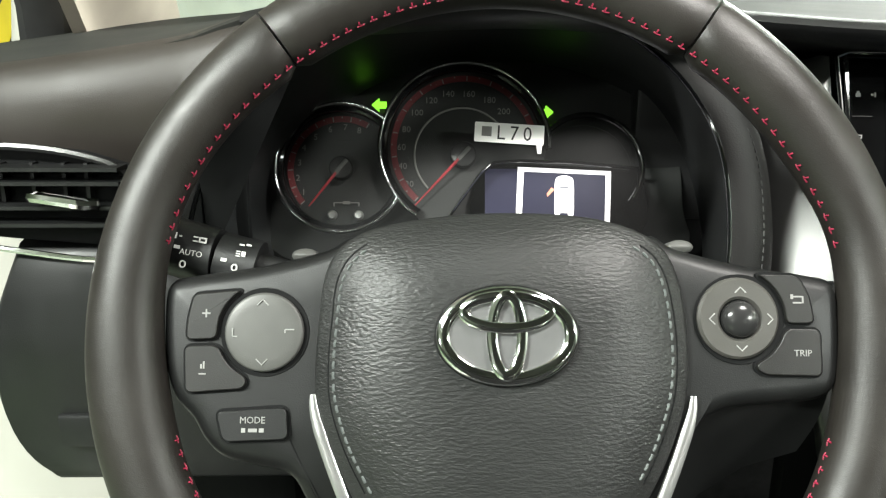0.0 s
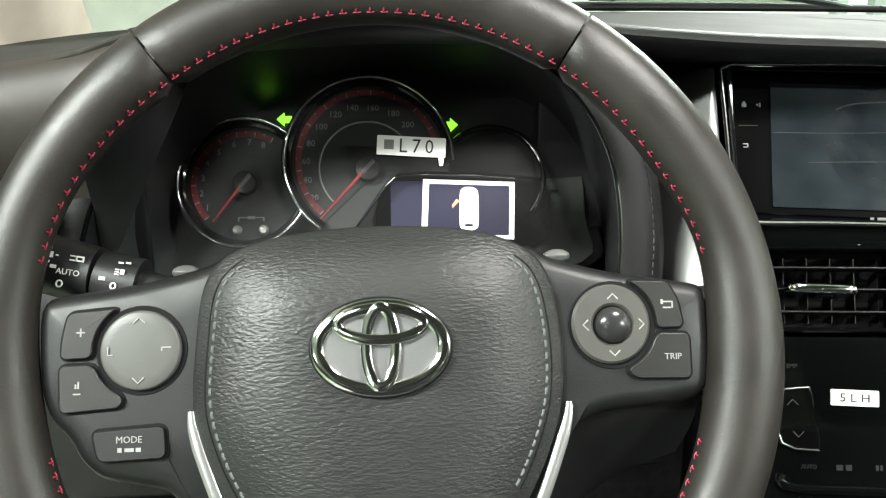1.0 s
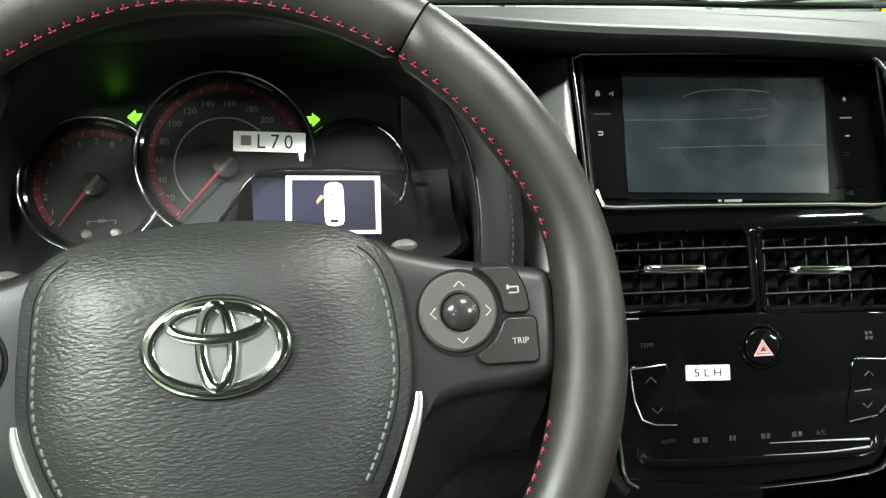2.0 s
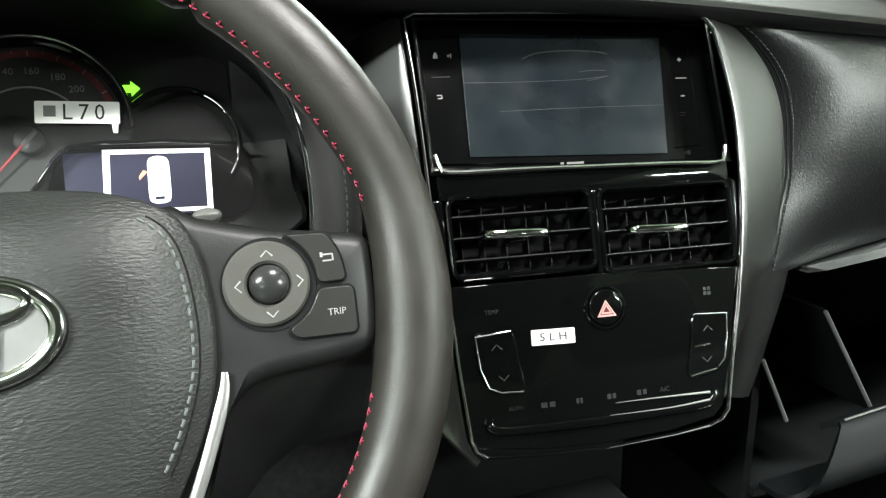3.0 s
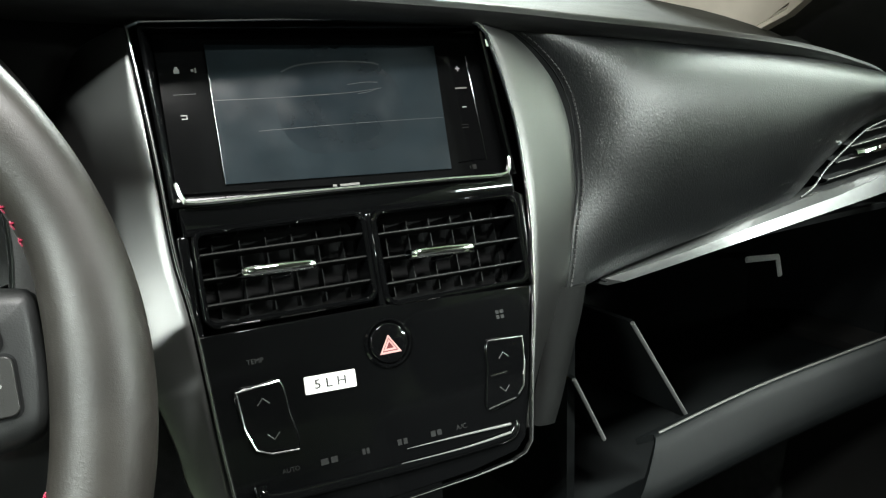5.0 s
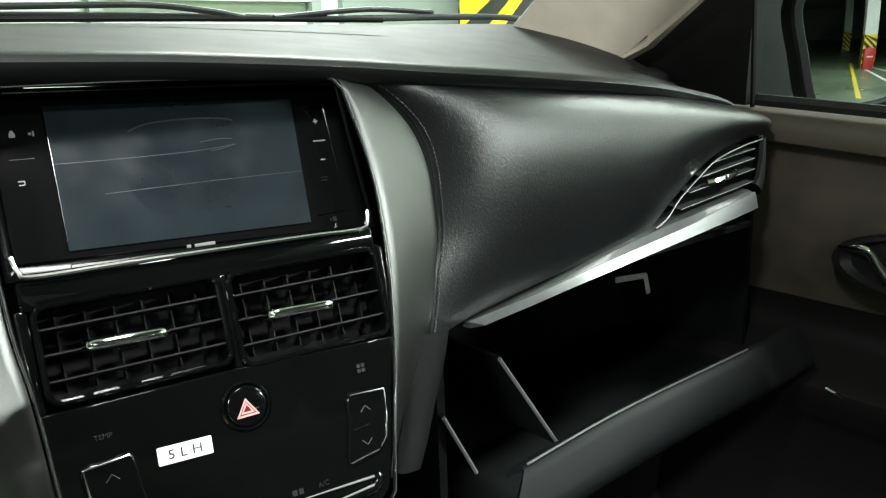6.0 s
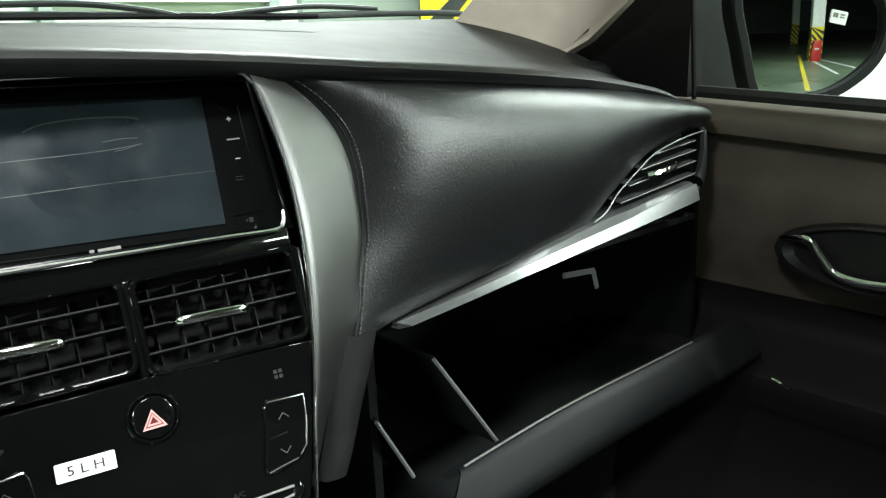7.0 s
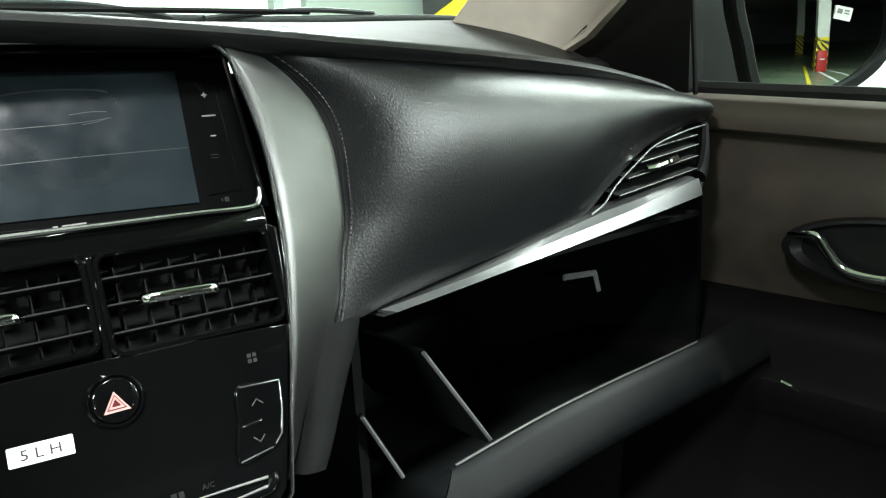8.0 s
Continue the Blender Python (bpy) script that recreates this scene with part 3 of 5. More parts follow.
part("centre_fill", box(0.2225, 0.565, 1.045, 0.155, 0.02, 0.145, 0.004), M_LIP, dashboard, "black panel between hood and console", k=1)


# driver side panels: shoulder beside the instruments and knee panel below
rows = []
for i in range(27):
    x = -0.345 + 0.255 * i / 26
    zt, yn = lerp_table(NOSE_Z, x), lerp_table(NOSE_Y, x)
    side = 0.10 * max(0, -0.25 - x)
    inner = 0.014 * (i / 26) ** 4
    low = 0.985 + max(0.0, x + 0.14) * 2.2
    row = [(x, yn + 0.010 + side + inner, zt + 0.0035), (x, yn + 0.004 + side + inner, zt + 0.0012), (x, yn - 0.003 + side + inner, zt - 0.003)]
    for f, y in ((0, yn - 0.009), (0.12, yn - 0.012), (0.28, yn - 0.011), (0.5, 0.447), (0.75, 0.458), (1, 0.462)):
        row.append((x, y + side + inner, zt - 0.012 + (min(low, zt - 0.014) - (zt - 0.012)) * f))
    rows.append(row)
part("driver_shoulder", sheet(rows[:21], 0.004), M_SHOULDER, dashboard, "grey grained shoulder by the instruments", k=1, smooth=70)
part("shoulder_end", sheet([row[:5] for row in rows[20:]], 0.004), M_SHOULDER, dashboard, "grey grained shoulder top", k=1, smooth=70)
part("hood_cheek", sheet([row[4:] for row in rows[20:]], 0.004), M_BLACK, dashboard, "black cheek beside the instruments", k=1, smooth=70)
rows = []
for z, y, xa in spline(((0.990, 0.470, -0.256), (0.986, 0.440, -0.256), (0.980, 0.430, -0.256), (0.943, 0.424, -0.270), (0.913, 0.423, -0.276), (0.875, 0.428, -0.277), (0.850, 0.431, -0.270), (0.834, 0.434, -0.258), (0.826, 0.442, -0.250), (0.815, 0.50, -0.24), (0.80, 0.56, -0.24)), 3):
    row = []
    for f in (0, 0.012, 0.1, 0.16, 0.22, 0.28, 0.34, 0.5, 0.7, 0.85, 1.0):
        x = xa + (0.215 - xa) * f
        dip = min(1.0, max(0.0, (x + 0.19) / 0.07))
        row.append((x, y + (0.008 if f == 0 else 0) + 0.012 * f ** 3, z - dip * dip * (3 - 2 * dip) * max(0.0, z - 0.945) * 0.95))
    rows.append(row)
part("knee_panel", sheet(rows, 0.006), M_PLASTIC, dashboard, "charcoal knee panel", k=1, smooth=60)
part("knee_pocket", box(-0.165, 0.52, 0.74, 0.13, 0.10, 0.22, 0.012), M_DARK, dashboard, "black footwell side lining", k=1)
part("fuse_flap", box(-0.222, 0.4265, 0.868, 0.034, 0.006, 0.022, 0.002), M_PLASTIC, dashboard, "small charcoal lever flap", k=1)
part("binnacle_side", box(-0.165, 0.505, 1.01, 0.07, 0.01, 0.13, 0.003), M_BLACK, dashboard, "black panel beside the instruments", k=1)

# silver blade under the pad
BLADE_LOW = [(0.548, 0.9088), (0.628, 0.9115), (0.724, 0.9155), (0.852, 0.9213), (0.972, 0.9275), (1.003, 0.930)]
BLADE_UP = [(0.548, 0.9105), (0.628, 0.915), (0.725, 0.927), (0.821, 0.937), (0.86, 0.939), (0.969, 0.946), (1.006, 0.949)]
rows, upper = [], []
for i in range(41):
    x = 0.548 + 0.440 * i / 40
    lo, hi = lerp_table(BLADE_LOW, x), lerp_table(BLADE_UP, x)
    y = pad_y(x, lo) - 0.011
    crease = lo + (hi - lo) * lerp_table([(0.548, 0.55), (0.72, 0.5), (0.84, 0.5), (0.90, 0.68), (0.95, 0.85), (0.99, 0.9)], x)
    rows.append([(x, y + 0.020, lo - 0.002), (x, y + 0.002, lo), (x, y - 0.001, lo + 0.0012), (x, y + 0.001, (lo + crease) / 2 + 0.0005), (x, y + 0.0035, crease)])
    upper.append([(x, y + 0.0040, crease - 0.0004), (x, y + 0.0075, hi - 0.001), (x, y + 0.010, hi), (x, y + 0.024, hi + 0.001)])
part("silver_blade", sheet(rows, 0.002), M_BLADE, dashboard, "brushed silver trim blade", k=1, smooth=35)
# shaded upper half of the blade, set in a black material
part("blade_upper", sheet(upper, 0.002), M_PLASTIC, dashboard, "upper facet of the silver blade, blackened for its shade", k=1, smooth=35)
rim_line = spline([(x, pad_y(x, z) - 0.008, z + 0.0006) for x, z in ((0.80, 0.9365), (0.822, 0.943), (0.846, 0.957), (0.885, 0.973), (0.925, 0.987), (0.985, 0.9955), (1.028, 0.9985))], 6)
part("bright_edge", sweep(rim_line, 0.0010, 0.0010, sides=6), M_SILVER, dashboard, "thin bright edge line", k=1)


# passenger vent in the corner
vent = thing("passenger_air_vent", pose(0, 0, 0), "black slatted corner air vent with chrome knob", "air vent")
TRI = [(0.848, 0.936), (0.868, 0.952), (0.895, 0.967), (0.93, 0.981), (0.985, 0.992), (1.040, 0.996), (1.034, 0.97), (1.020, 0.943), (0.95, 0.939)]
bm = bmesh.new()
loft(bm, [[(x, pad_y(x, z) + 0.030, z) for x, z in TRI], [(x, pad_y(x, z) + 0.028, z) for x, z in TRI]])
part("well", bm, M_VOID, vent, "black vent well", k=1)
for z0, x0, x1 in ((0.945, 0.858, 1.006), (0.959, 0.878, 1.013), (0.972, 0.904, 1.017), (0.984, 0.935, 1.020)):
    rows = [[(x, pad_y(x, z0) + d, z0 + dz + (x - x0) * 0.06) for x in (x0, (x0 + x1) / 2, x1)] for d, dz in ((0.0, 0.0), (0.022, 0.004))]
    sl = part("slat", sheet(rows, 0.0018), M_VOID, vent, k=1, smooth=30)
    # light along the slat front, put in as a grey strip
    part("slat_edge", sweep([(x, pad_y(x, z0) - 0.0006, z0 + (x - x0) * 0.06) for x in (x0, (x0 + x1) / 2, x1)], 0.0006, 0.0006, sides=5), M_KEYRING, sl, "grey strip for the lit slat edge", k=1)
kx, kz = 0.938, 0.9655
part("knob", sweep([(kx - 0.026, pad_y(kx, kz) - 0.002, kz - 0.001), (kx - 0.018, pad_y(kx, kz) - 0.006, kz), (kx + 0.018, pad_y(kx, kz) - 0.006, kz + 0.004), (kx + 0.026, pad_y(kx, kz) - 0.002, kz + 0.004)], 0.004, 0.004, sides=8), M_CHROME, vent, "chrome vent knob", k=1)
part("vent_frame", sweep([(x, pad_y(x, z) - 0.001, z) for x, z in spline([(1.034, 0.998), (1.031, 0.985), (1.026, 0.968), (1.018, 0.952), (1.010, 0.944)], 4)], 0.007, 0.010, sides=10), M_VOID, vent, "black end frame of the vent", k=1)
part("side_cheek", sheet([[(1.036, 0.470, 0.998), (1.056, 0.480, 1.0), (1.066, 0.51, 1.0)], [(1.026, 0.462, 0.965), (1.05, 0.474, 0.965), (1.062, 0.51, 0.965)],
                          [(1.010, 0.458, 0.922), (1.036, 0.472, 0.928), (1.055, 0.51, 0.93)]], 0.006), M_PLASTIC, vent, "charcoal end cheek", k=1)


# driver vent
dv = thing("driver_air_vent", pose(0, 0, 0), "black slatted driver air vent with chrome knob and trim", "air vent")
OUT = [(-0.30, 1.046), (-0.245, 1.0455), (-0.21, 1.041), (-0.185, 1.032), (-0.178, 1.015), (-0.185, 0.995), (-0.205, 0.986), (-0.255, 0.990), (-0.30, 0.995)]
VY = 0.448
edge = spline([(x, VY - 0.018, z) for x, z in OUT[:6]], 6)
part("chrome_arc", sweep(edge, 0.0022, 0.0022, sides=6), M_SILVER, dv, "satin silver upper arc", k=1)
bm = bmesh.new()
loft(bm, [[(x, VY - 0.012, z) for x, z in OUT], [(x, VY + 0.012, z) for x, z in OUT]])
part("well", bm, M_BLACK, dv, k=1)
for z0 in (1.034, 1.026, 1.012, 1.002):
    part("slat", box(-0.24, VY - 0.022, z0, 0.115, 0.016, 0.0022), M_PLASTIC, dv, k=1, smooth=0)
for x0 in (-0.29, -0.272, -0.254, -0.236, -0.218, -0.205):
    part("vane", box(x0, VY - 0.012, 1.022, 0.0022, 0.012, 0.028), M_PLASTIC, dv, k=1, smooth=0)
part("knob", sweep([(-0.232, VY - 0.03, 1.0185), (-0.226, VY - 0.034, 1.019), (-0.201, VY - 0.034, 1.015), (-0.195, VY - 0.03, 1.0145)], 0.0035, 0.0035, sides=8), M_CHROME, dv, "chrome vent knob", k=1)
low = spline([(-0.30, VY - 0.022, 0.992), (-0.255, VY - 0.022, 0.986), (-0.205, VY - 0.02, 0.979), (-0.18, VY - 0.012, 0.982)], 6)
part("chrome_sill", sweep(low, 0.0018, 0.0018, sides=6), M_CHROME, dv, "bright lower trim line", k=1)

# ---------- open glove box ----------
glove = thing("glove_box", pose(0, 0, 0), "open black glove box with lid hanging down", "glove box")
part("back_wall", box(0.81, 0.70, 0.80, 0.54, 0.01, 0.24), M_DARK, glove, k=1, smooth=0)
part("roof_wall", box(0.785, 0.58, 0.900, 0.48, 0.22, 0.006), M_DARK, glove, k=1, smooth=0)
part("side_wall", box(0.545, 0.58, 0.80, 0.008, 0.25, 0.24), M_DARK, glove, k=1, smooth=0)
part("side_wall", box(1.078, 0.60, 0.80, 0.008, 0.20, 0.24), M_DARK, glove, k=1, smooth=0)
part("tray", box(0.80, 0.57, 0.695, 0.50, 0.24, 0.008), M_DARK, glove, k=1, smooth=0)


def bin_wall(x0, z0, x1, z1, name="bin_wall"):
    bm = bmesh.new()
    a, b = Vector((x0, 0.45, z0)), Vector((x1, 0.45, z1))
    back = Vector((0.01, 0.20, -0.01))
    t = Vector((0.0035, 0, 0.001))
    loft(bm, [[a, b, b + back, a + back], [a + t, b + t, b + back + t, a + back + t]])
    return part(name, bm, M_DARK, glove, "thin bin side wall", k=1, smooth=0)


bin_wall(0.541, 0.824, 0.574, 0.762)
bin_wall(0.602, 0.858, 0.675, 0.750)
for x0, z0, x1, z1 in ((0.541, 0.824, 0.574, 0.762), (0.602, 0.858, 0.675, 0.750)):
    part("bin_rim", sweep([(x0, 0.447, z0), (x1, 0.447, z1)], 0.0018, 0.0018, sides=6), M_TRIM, glove, "pale bin rim", k=1)
LID_Z = [(0.575, 0.773), (0.72, 0.783), (0.94, 0.784), (1.045, 0.788)]
PROFILE = ((0.425, -0.006), (0.414, 0.0), (0.409, -0.0012), (0.402, -0.008), (0.395, -0.016), (0.389, -0.024), (0.385, -0.032), (0.384, -0.039), (0.388, -0.045), (0.400, -0.049), (0.42, -0.050))


def lid_piece(x0, x1, drop):
    rows = []
    for i in range(25):
        x = x0 + (x1 - x0) * i / 24
        zt = lerp_table(LID_Z, x) - drop
        cut = 1.4 * max(0.0, 1 - (x - 0.595) / 0.12)
        rows.append([(x + cut * dz, y + drop, zt + dz) for y, dz in PROFILE])
    return sheet(rows, 0.005)


part("lid", lid_piece(0.595, 0.936, 0.0), M_LID, glove, "charcoal curved lid", k=1, smooth=60)
# edge highlight of the lid, modelled as a pale bead
part("lid_rim", sweep([(0.60 + 0.334 * i / 12, 0.4125, lerp_table(LID_Z, 0.60 + 0.334 * i / 12) + 0.0002) for i in range(13)], 0.0011, 0.0011, sides=6), M_KEYROUND, glove, "pale bead for the highlight on the lid's upper edge", k=1)
# far end of the lid in black, standing for the shadow across it
part("lid_end", lid_piece(0.938, 1.045, 0.006), M_BLACK, glove, "lid end set back and blackened for the shadow on it", k=1, smooth=60)
bm = bmesh.new()
sweep([(0.942, 0.60, 0.820), (1.002, 0.60, 0.8135)], 0.0022, 0.004, sides=8, bm=bm)
sweep([(1.001, 0.60, 0.8135), (1.009, 0.60, 0.788)], 0.0022, 0.004, sides=8, bm=bm)
part("latch_striker", bm, M_ZINC, glove, "bare metal latch striker", k=1)

# ---------- passenger door ----------
door = thing("passenger_door", pose(0, 0, 0), "dark brown front passenger door with chrome inner handle", "car door")
DX = 1.085
rows, low = [], []
for y in (0.62, 0.55, 0.45, 0.35, 0.25, 0.1, -0.1, -0.4):
    sill = 1.034 - 0.02 * (0.62 - y) / 0.3
    rows.append([(DX + 0.055, y, sill + 0.004), (DX + 0.03, y, sill + 0.004), (DX + 0.006, y, sill - 0.004), (DX - 0.006, y, sill - 0.02), (DX - 0.004, y, sill - 0.034), (DX + 0.016, y, sill - 0.040), (DX + 0.022, y, sill - 0.056),
                 (DX + 0.012, y, 0.93), (DX + 0.014, y, 0.89), (DX + 0.024, y, 0.85), (DX + 0.042, y, 0.81), (DX + 0.052, y, 0.785), (DX + 0.055, y, 0.775)])
    low.append([(DX + 0.054, y, 0.787), (DX + 0.056, y, 0.76), (DX + 0.045, y, 0.735), (DX - 0.02, y, 0.715), (DX - 0.03, y, 0.708), (DX - 0.03, y, 0.69), (DX + 0.005, y, 0.66), (DX + 0.01, y, 0.55), (DX, y, 0.42), (DX, y, 0.28)])
part("panel", sheet(rows, 0.006), M_DOOR, door, "dark brown grained door panel", k=1, smooth=50)
# lower door in near black: the fall-off of light is put into the colour
part("lower_panel", sheet(low, 0.006), M_DOORSHADE, door, "lower door panel, blackened for the shade there", k=1, smooth=50)
# gloss bead added so that the armrest edge shows a soft line
part("armrest_bead", sweep([(DX - 0.0315, 0.354, 0.7072), (DX - 0.0315, 0.30, 0.705), (DX - 0.0315, 0.10, 0.704), (DX - 0.0315, -0.35, 0.704)], 0.0024, 0.0024, sides=8), M_GLOSS, door, "glossy black bead for the soft line on the armrest edge", k=1)
# highlight spot of the armrest, put in as a bit of chrome
part("armrest_highlight", sweep([(DX - 0.0335, 0.378, 0.7135), (DX - 0.0335, 0.366, 0.7105), (DX - 0.0335, 0.356, 0.7075)], 0.0026, 0.0020, sides=6), M_CHROME, door, "short chrome line for the armrest highlight", k=1)
# handle recess and pull
bm = bmesh.new()
loft(bm, [[(DX + 0.004 - d, 0.285 + a * s, 0.862 + b * s * 1.0) for a, b in oval(0.120, 0.040, n=28)] for d, s in ((-0.004, 1.0), (0.008, 0.96), (0.009, 0.88), (0.001, 0.80))], caps=(False, True))
part("handle_bezel", bm, M_PLASTIC, door, "satin black oval handle bezel", k=1)
pull = spline([(DX - 0.006, 0.392, 0.876), (DX - 0.010, 0.372, 0.8785), (DX - 0.010, 0.357, 0.877), (DX - 0.010, 0.346, 0.863), (DX - 0.010, 0.328, 0.845), (DX - 0.010, 0.297, 0.840), (DX - 0.010, 0.25, 0.843)], 6)
part("door_pull", sweep(pull, 0.0036, 0.0048, sides=10, taper=lambda f: 0.45 + 0.55 * min(1, f * 4)), M_CHROME, door, "chrome door pull", k=1)
# black sail panel, enlarged for the pillar's shaded side, and window rubber
bm = bmesh.new()
sail = [(0.80, 1.046), (0.52, 1.032), (0.505, 1.42)] + [tuple(p) for p in spline([(0.56, 1.38), (0.62, 1.29), (0.70, 1.20), (0.77, 1.12), (0.80, 1.07)], 4)]
loft(bm, [[(DX - 0.005 - 0.03 * (z - 1.03), y, z) for y, z in sail], [(DX + 0.02 - 0.03 * (z - 1.03), y, z) for y, z in sail]])
part("sail_panel", bm, M_SAIL, door, "black corner sail panel, enlarged to stand for the pillar's shaded side", k=1, smooth=0)
part("window_post", sweep([(DX - 0.002, 0.512, 1.03), (DX - 0.026, 0.509, 1.25)], 0.003, 0.004, sides=6), M_SAIL, door, "black window guide post", k=1)
part("window_seal", sweep([(DX + 0.012, 0.515, 1.038), (DX + 0.014, 0.2, 1.018), (DX + 0.014, -0.4, 0.985)], 0.006, 0.008, sides=6), M_RUBBER, door, "black rubber window seal", k=1)
pane = part("window_glass", sheet([[(DX + 0.02, 0.515, 1.02), (DX + 0.02, -0.4, 0.98)], [(DX - 0.10, 0.46, 1.42), (DX - 0.10, -0.4, 1.42)]], 0.003), M_GLASS, door, "clear side window glass", k=1)
pane.visible_shadow = False

# ---------- passenger door mirror ----------
eye0, aim = Vector((0.213, -0.005, 1.115)), Vector((1.32, 0.475, 1.085))
d_in = (aim - eye0).normalized()
d_out = Vector((0.20, -0.97, -0.063)).normalized()
mm = plane_frame(aim, d_out - d_in)
mirror = thing("door_mirror", mm, "black-edged passenger door mirror reflecting the garage", "door mirror")
MO = [(-118, 70), (-60, 80), (20, 80), (80, 66), (102, 36), (101, 0), (88, -24), (64, -43), (34, -58), (0, -66), (-60, -69), (-86, -56), (-104, 0)]
mo = [tuple(p) for p in spline(MO, 5, True)]
# slightly convex glass
bm = bmesh.new()
face = shrink(mo, 3)
rings = [[(*p, -6) for p in face]]
for f in (1.0, 0.9, 0.8, 0.7, 0.6, 0.5, 0.4, 0.3, 0.2, 0.1, 0.01):
    rings.append([(x * f, y * f, -(x * x + y * y) * f * f / 4000) for x, y in face])
loft(bm, rings)
part("glass", bm, M_MIRROR, mirror, "silvered convex mirror glass", smooth=30)
part("rim", band(shrink(mo, -15), shrink(mo, 2), -20, 5, 3), M_BLACK, mirror, "black plastic rim")
bm = bmesh.new()
loft(bm, [[(max(x, -70), y, -45) for x, y in shrink(mo, 14)], [(max(x, -84), y, -24) for x, y in shrink(mo, 2)], [(max(x, -90), y, -12) for x, y in shrink(mo, -3)], [(max(x, -92), y, -9) for x, y in shrink(mo, -4)]], caps=(True, False))
part("cap", bm, M_BODY, mirror, "cream white painted cap")
inv = mm.inverted()
bm = bmesh.new()
foot = [[(1.098, 0.72, 1.03), (1.092, 0.60, 1.0), (1.075, 0.60, 1.26), (1.08, 0.72, 1.26)], [(1.45, 0.74, 1.0), (1.44, 0.61, 1.0), (1.44, 0.61, 1.26), (1.45, 0.74, 1.26)]]
loft(bm, [[inv @ Vector(p) for p in r] for r in foot])
part("foot", bm, M_SAIL, mirror, "black mirror foot", k=1, smooth=0)
# ---------- steering wheel ----------
wheel = thing("steering_wheel", plane_frame((0.0260, 0.3173, 0.9759), (-0.02, -0.9324, 0.3609)), "black leather three-spoke steering wheel with red stitching", "steering wheel")
RIM_R, RIM_A, RIM_D, RIM_W = 174.4, 17.7, 14.7, -3.3


def rim_at(deg, sect, swell=1.0):
    """Point on the rim's skin; sect 0 faces outwards, 90 the driver."""
    a, s = radians(deg), radians(sect)
    r = RIM_R + RIM_A * (1 - swell) + RIM_A * swell * math.cos(s)
    return Vector((r * math.cos(a), r * math.sin(a), RIM_W + RIM_D * swell * math.sin(s)))


def swell_at(deg):
    right, left = abs((deg - 17 + 180) % 360 - 180), abs((deg - 156 + 180) % 360 - 180)
    low = min(abs((deg + 8 + 180) % 360 - 180), abs((deg - 188 + 180) % 360 - 180))
    return 1.0 - 0.12 * math.exp(-(left / 22) ** 2) - 0.09 * math.exp(-(right / 11) ** 2) + 0.04 * math.exp(-(low / 14) ** 2)


def rim_piece(a0, a1):
    bm = bmesh.new()
    n = max(6, int(abs(a1 - a0) / 2))
    rings = []
    for i in range(n + 1):
        f = i / n
        deg = a0 + (a1 - a0) * f
        end = min(f, 1 - f) * abs(a1 - a0)
        sw = swell_at(deg) * (1 - 0.10 * max(0, 1 - end / 0.7) ** 2)
        rings.append([rim_at(deg, 360 * j / 28, sw) for j in range(28)])
    loft(bm, rings)
    return bm


part("rim_top", rim_piece(56.8, 127.6), M_LEATHER, wheel, "smooth leather upper rim")
part("rim_side", rim_piece(128.0, 232), M_LEATHER, wheel, "leather side grip")
part("rim_side", rim_piece(56.4, -52), M_LEATHER, wheel, "leather side grip")
part("rim_bottom", rim_piece(232.4, 307.6), M_LEATHER, wheel, "leather lower rim")

# red cross stitches along the inner edge, one object each
def thread_mesh(name, strokes, r, mat):
    bm = bmesh.new()
    for pts in strokes:
        sweep(pts, r, r, sides=5, bm=bm)
    return finish(bm, name, mat)


def place(name, me, parent, o, along, out):
    """A small piece at o (mm): its x runs along, its z points out."""
    x = Vector(along).normalized()
    z = (Vector(out) - x * Vector(out).dot(x)).normalized()
    m = Matrix((x, z.cross(x), z)).transposed().to_4x4()
    m.translation = Vector(o) * MM
    ob = new(name, me)
    ob.parent = parent
    ob.matrix_local = m
    return ob


cross = thread_mesh("stitch", ([(-1.7, 0.2, 0.0), (0.0, 0.0, 0.5), (1.7, 0.2, 0.0)], [(0.2, 0.2, 0.3), (0.5, -1.2, 0.5), (0.2, -2.2, 0.0)]), 0.42, M_RED)
for a0, a1 in ((14, 166), (197, 240), (-17, -60)):
    n = int(abs(a1 - a0) / 2.35)
    for i in range(n):
        deg = a0 + (a1 - a0) * (i + 0.5) / n
        sw = swell_at(deg)
        c, s_ = math.cos(radians(deg)), math.sin(radians(deg))
        o = rim_at(deg, 174 - 26 * max(0.0, s_), sw)
        place("stitch", cross, wheel, o, (-s_, c, 0), o - Vector(((RIM_R + RIM_A * (1 - sw)) * c, (RIM_R + RIM_A * (1 - sw)) * s_, RIM_W)))

# spoke carriers
LEFT = [(-66, 44), (-82, 38.5), (-112, 31), (-142, 26.5), (-156, 22), (-158, 5), (-156, -18), (-151, -31), (-143, -40), (-137, -50), (-128, -58), (-112, -62), (-98, -66), (-90, -80), (-78, -108), (-62, -140), (-40, -150), (-30, -60), (-30, 20)]
RIGHT = [(66, 45.5), (82, 40), (112, 32.5), (142, 28), (156, 23.5), (158, 6), (157, -14), (154, -25), (146, -30), (128, -32), (108, -34), (96, -38), (88, -46), (76, -72), (60, -100), (40, -110), (30, -60), (30, 20)]
for side, pts in ((-1, LEFT), (1, RIGHT)):
    q = [tuple(p) for p in spline(pts, 4, True)]
    bm = plate(q, -20, -1.5, 7, crown=0.01)
    for v in bm.verts:
        if v.co.z > -12:
            v.co.z -= min(26.0, 0.0045 * max(0.0, -40 - v.co.y) ** 2)
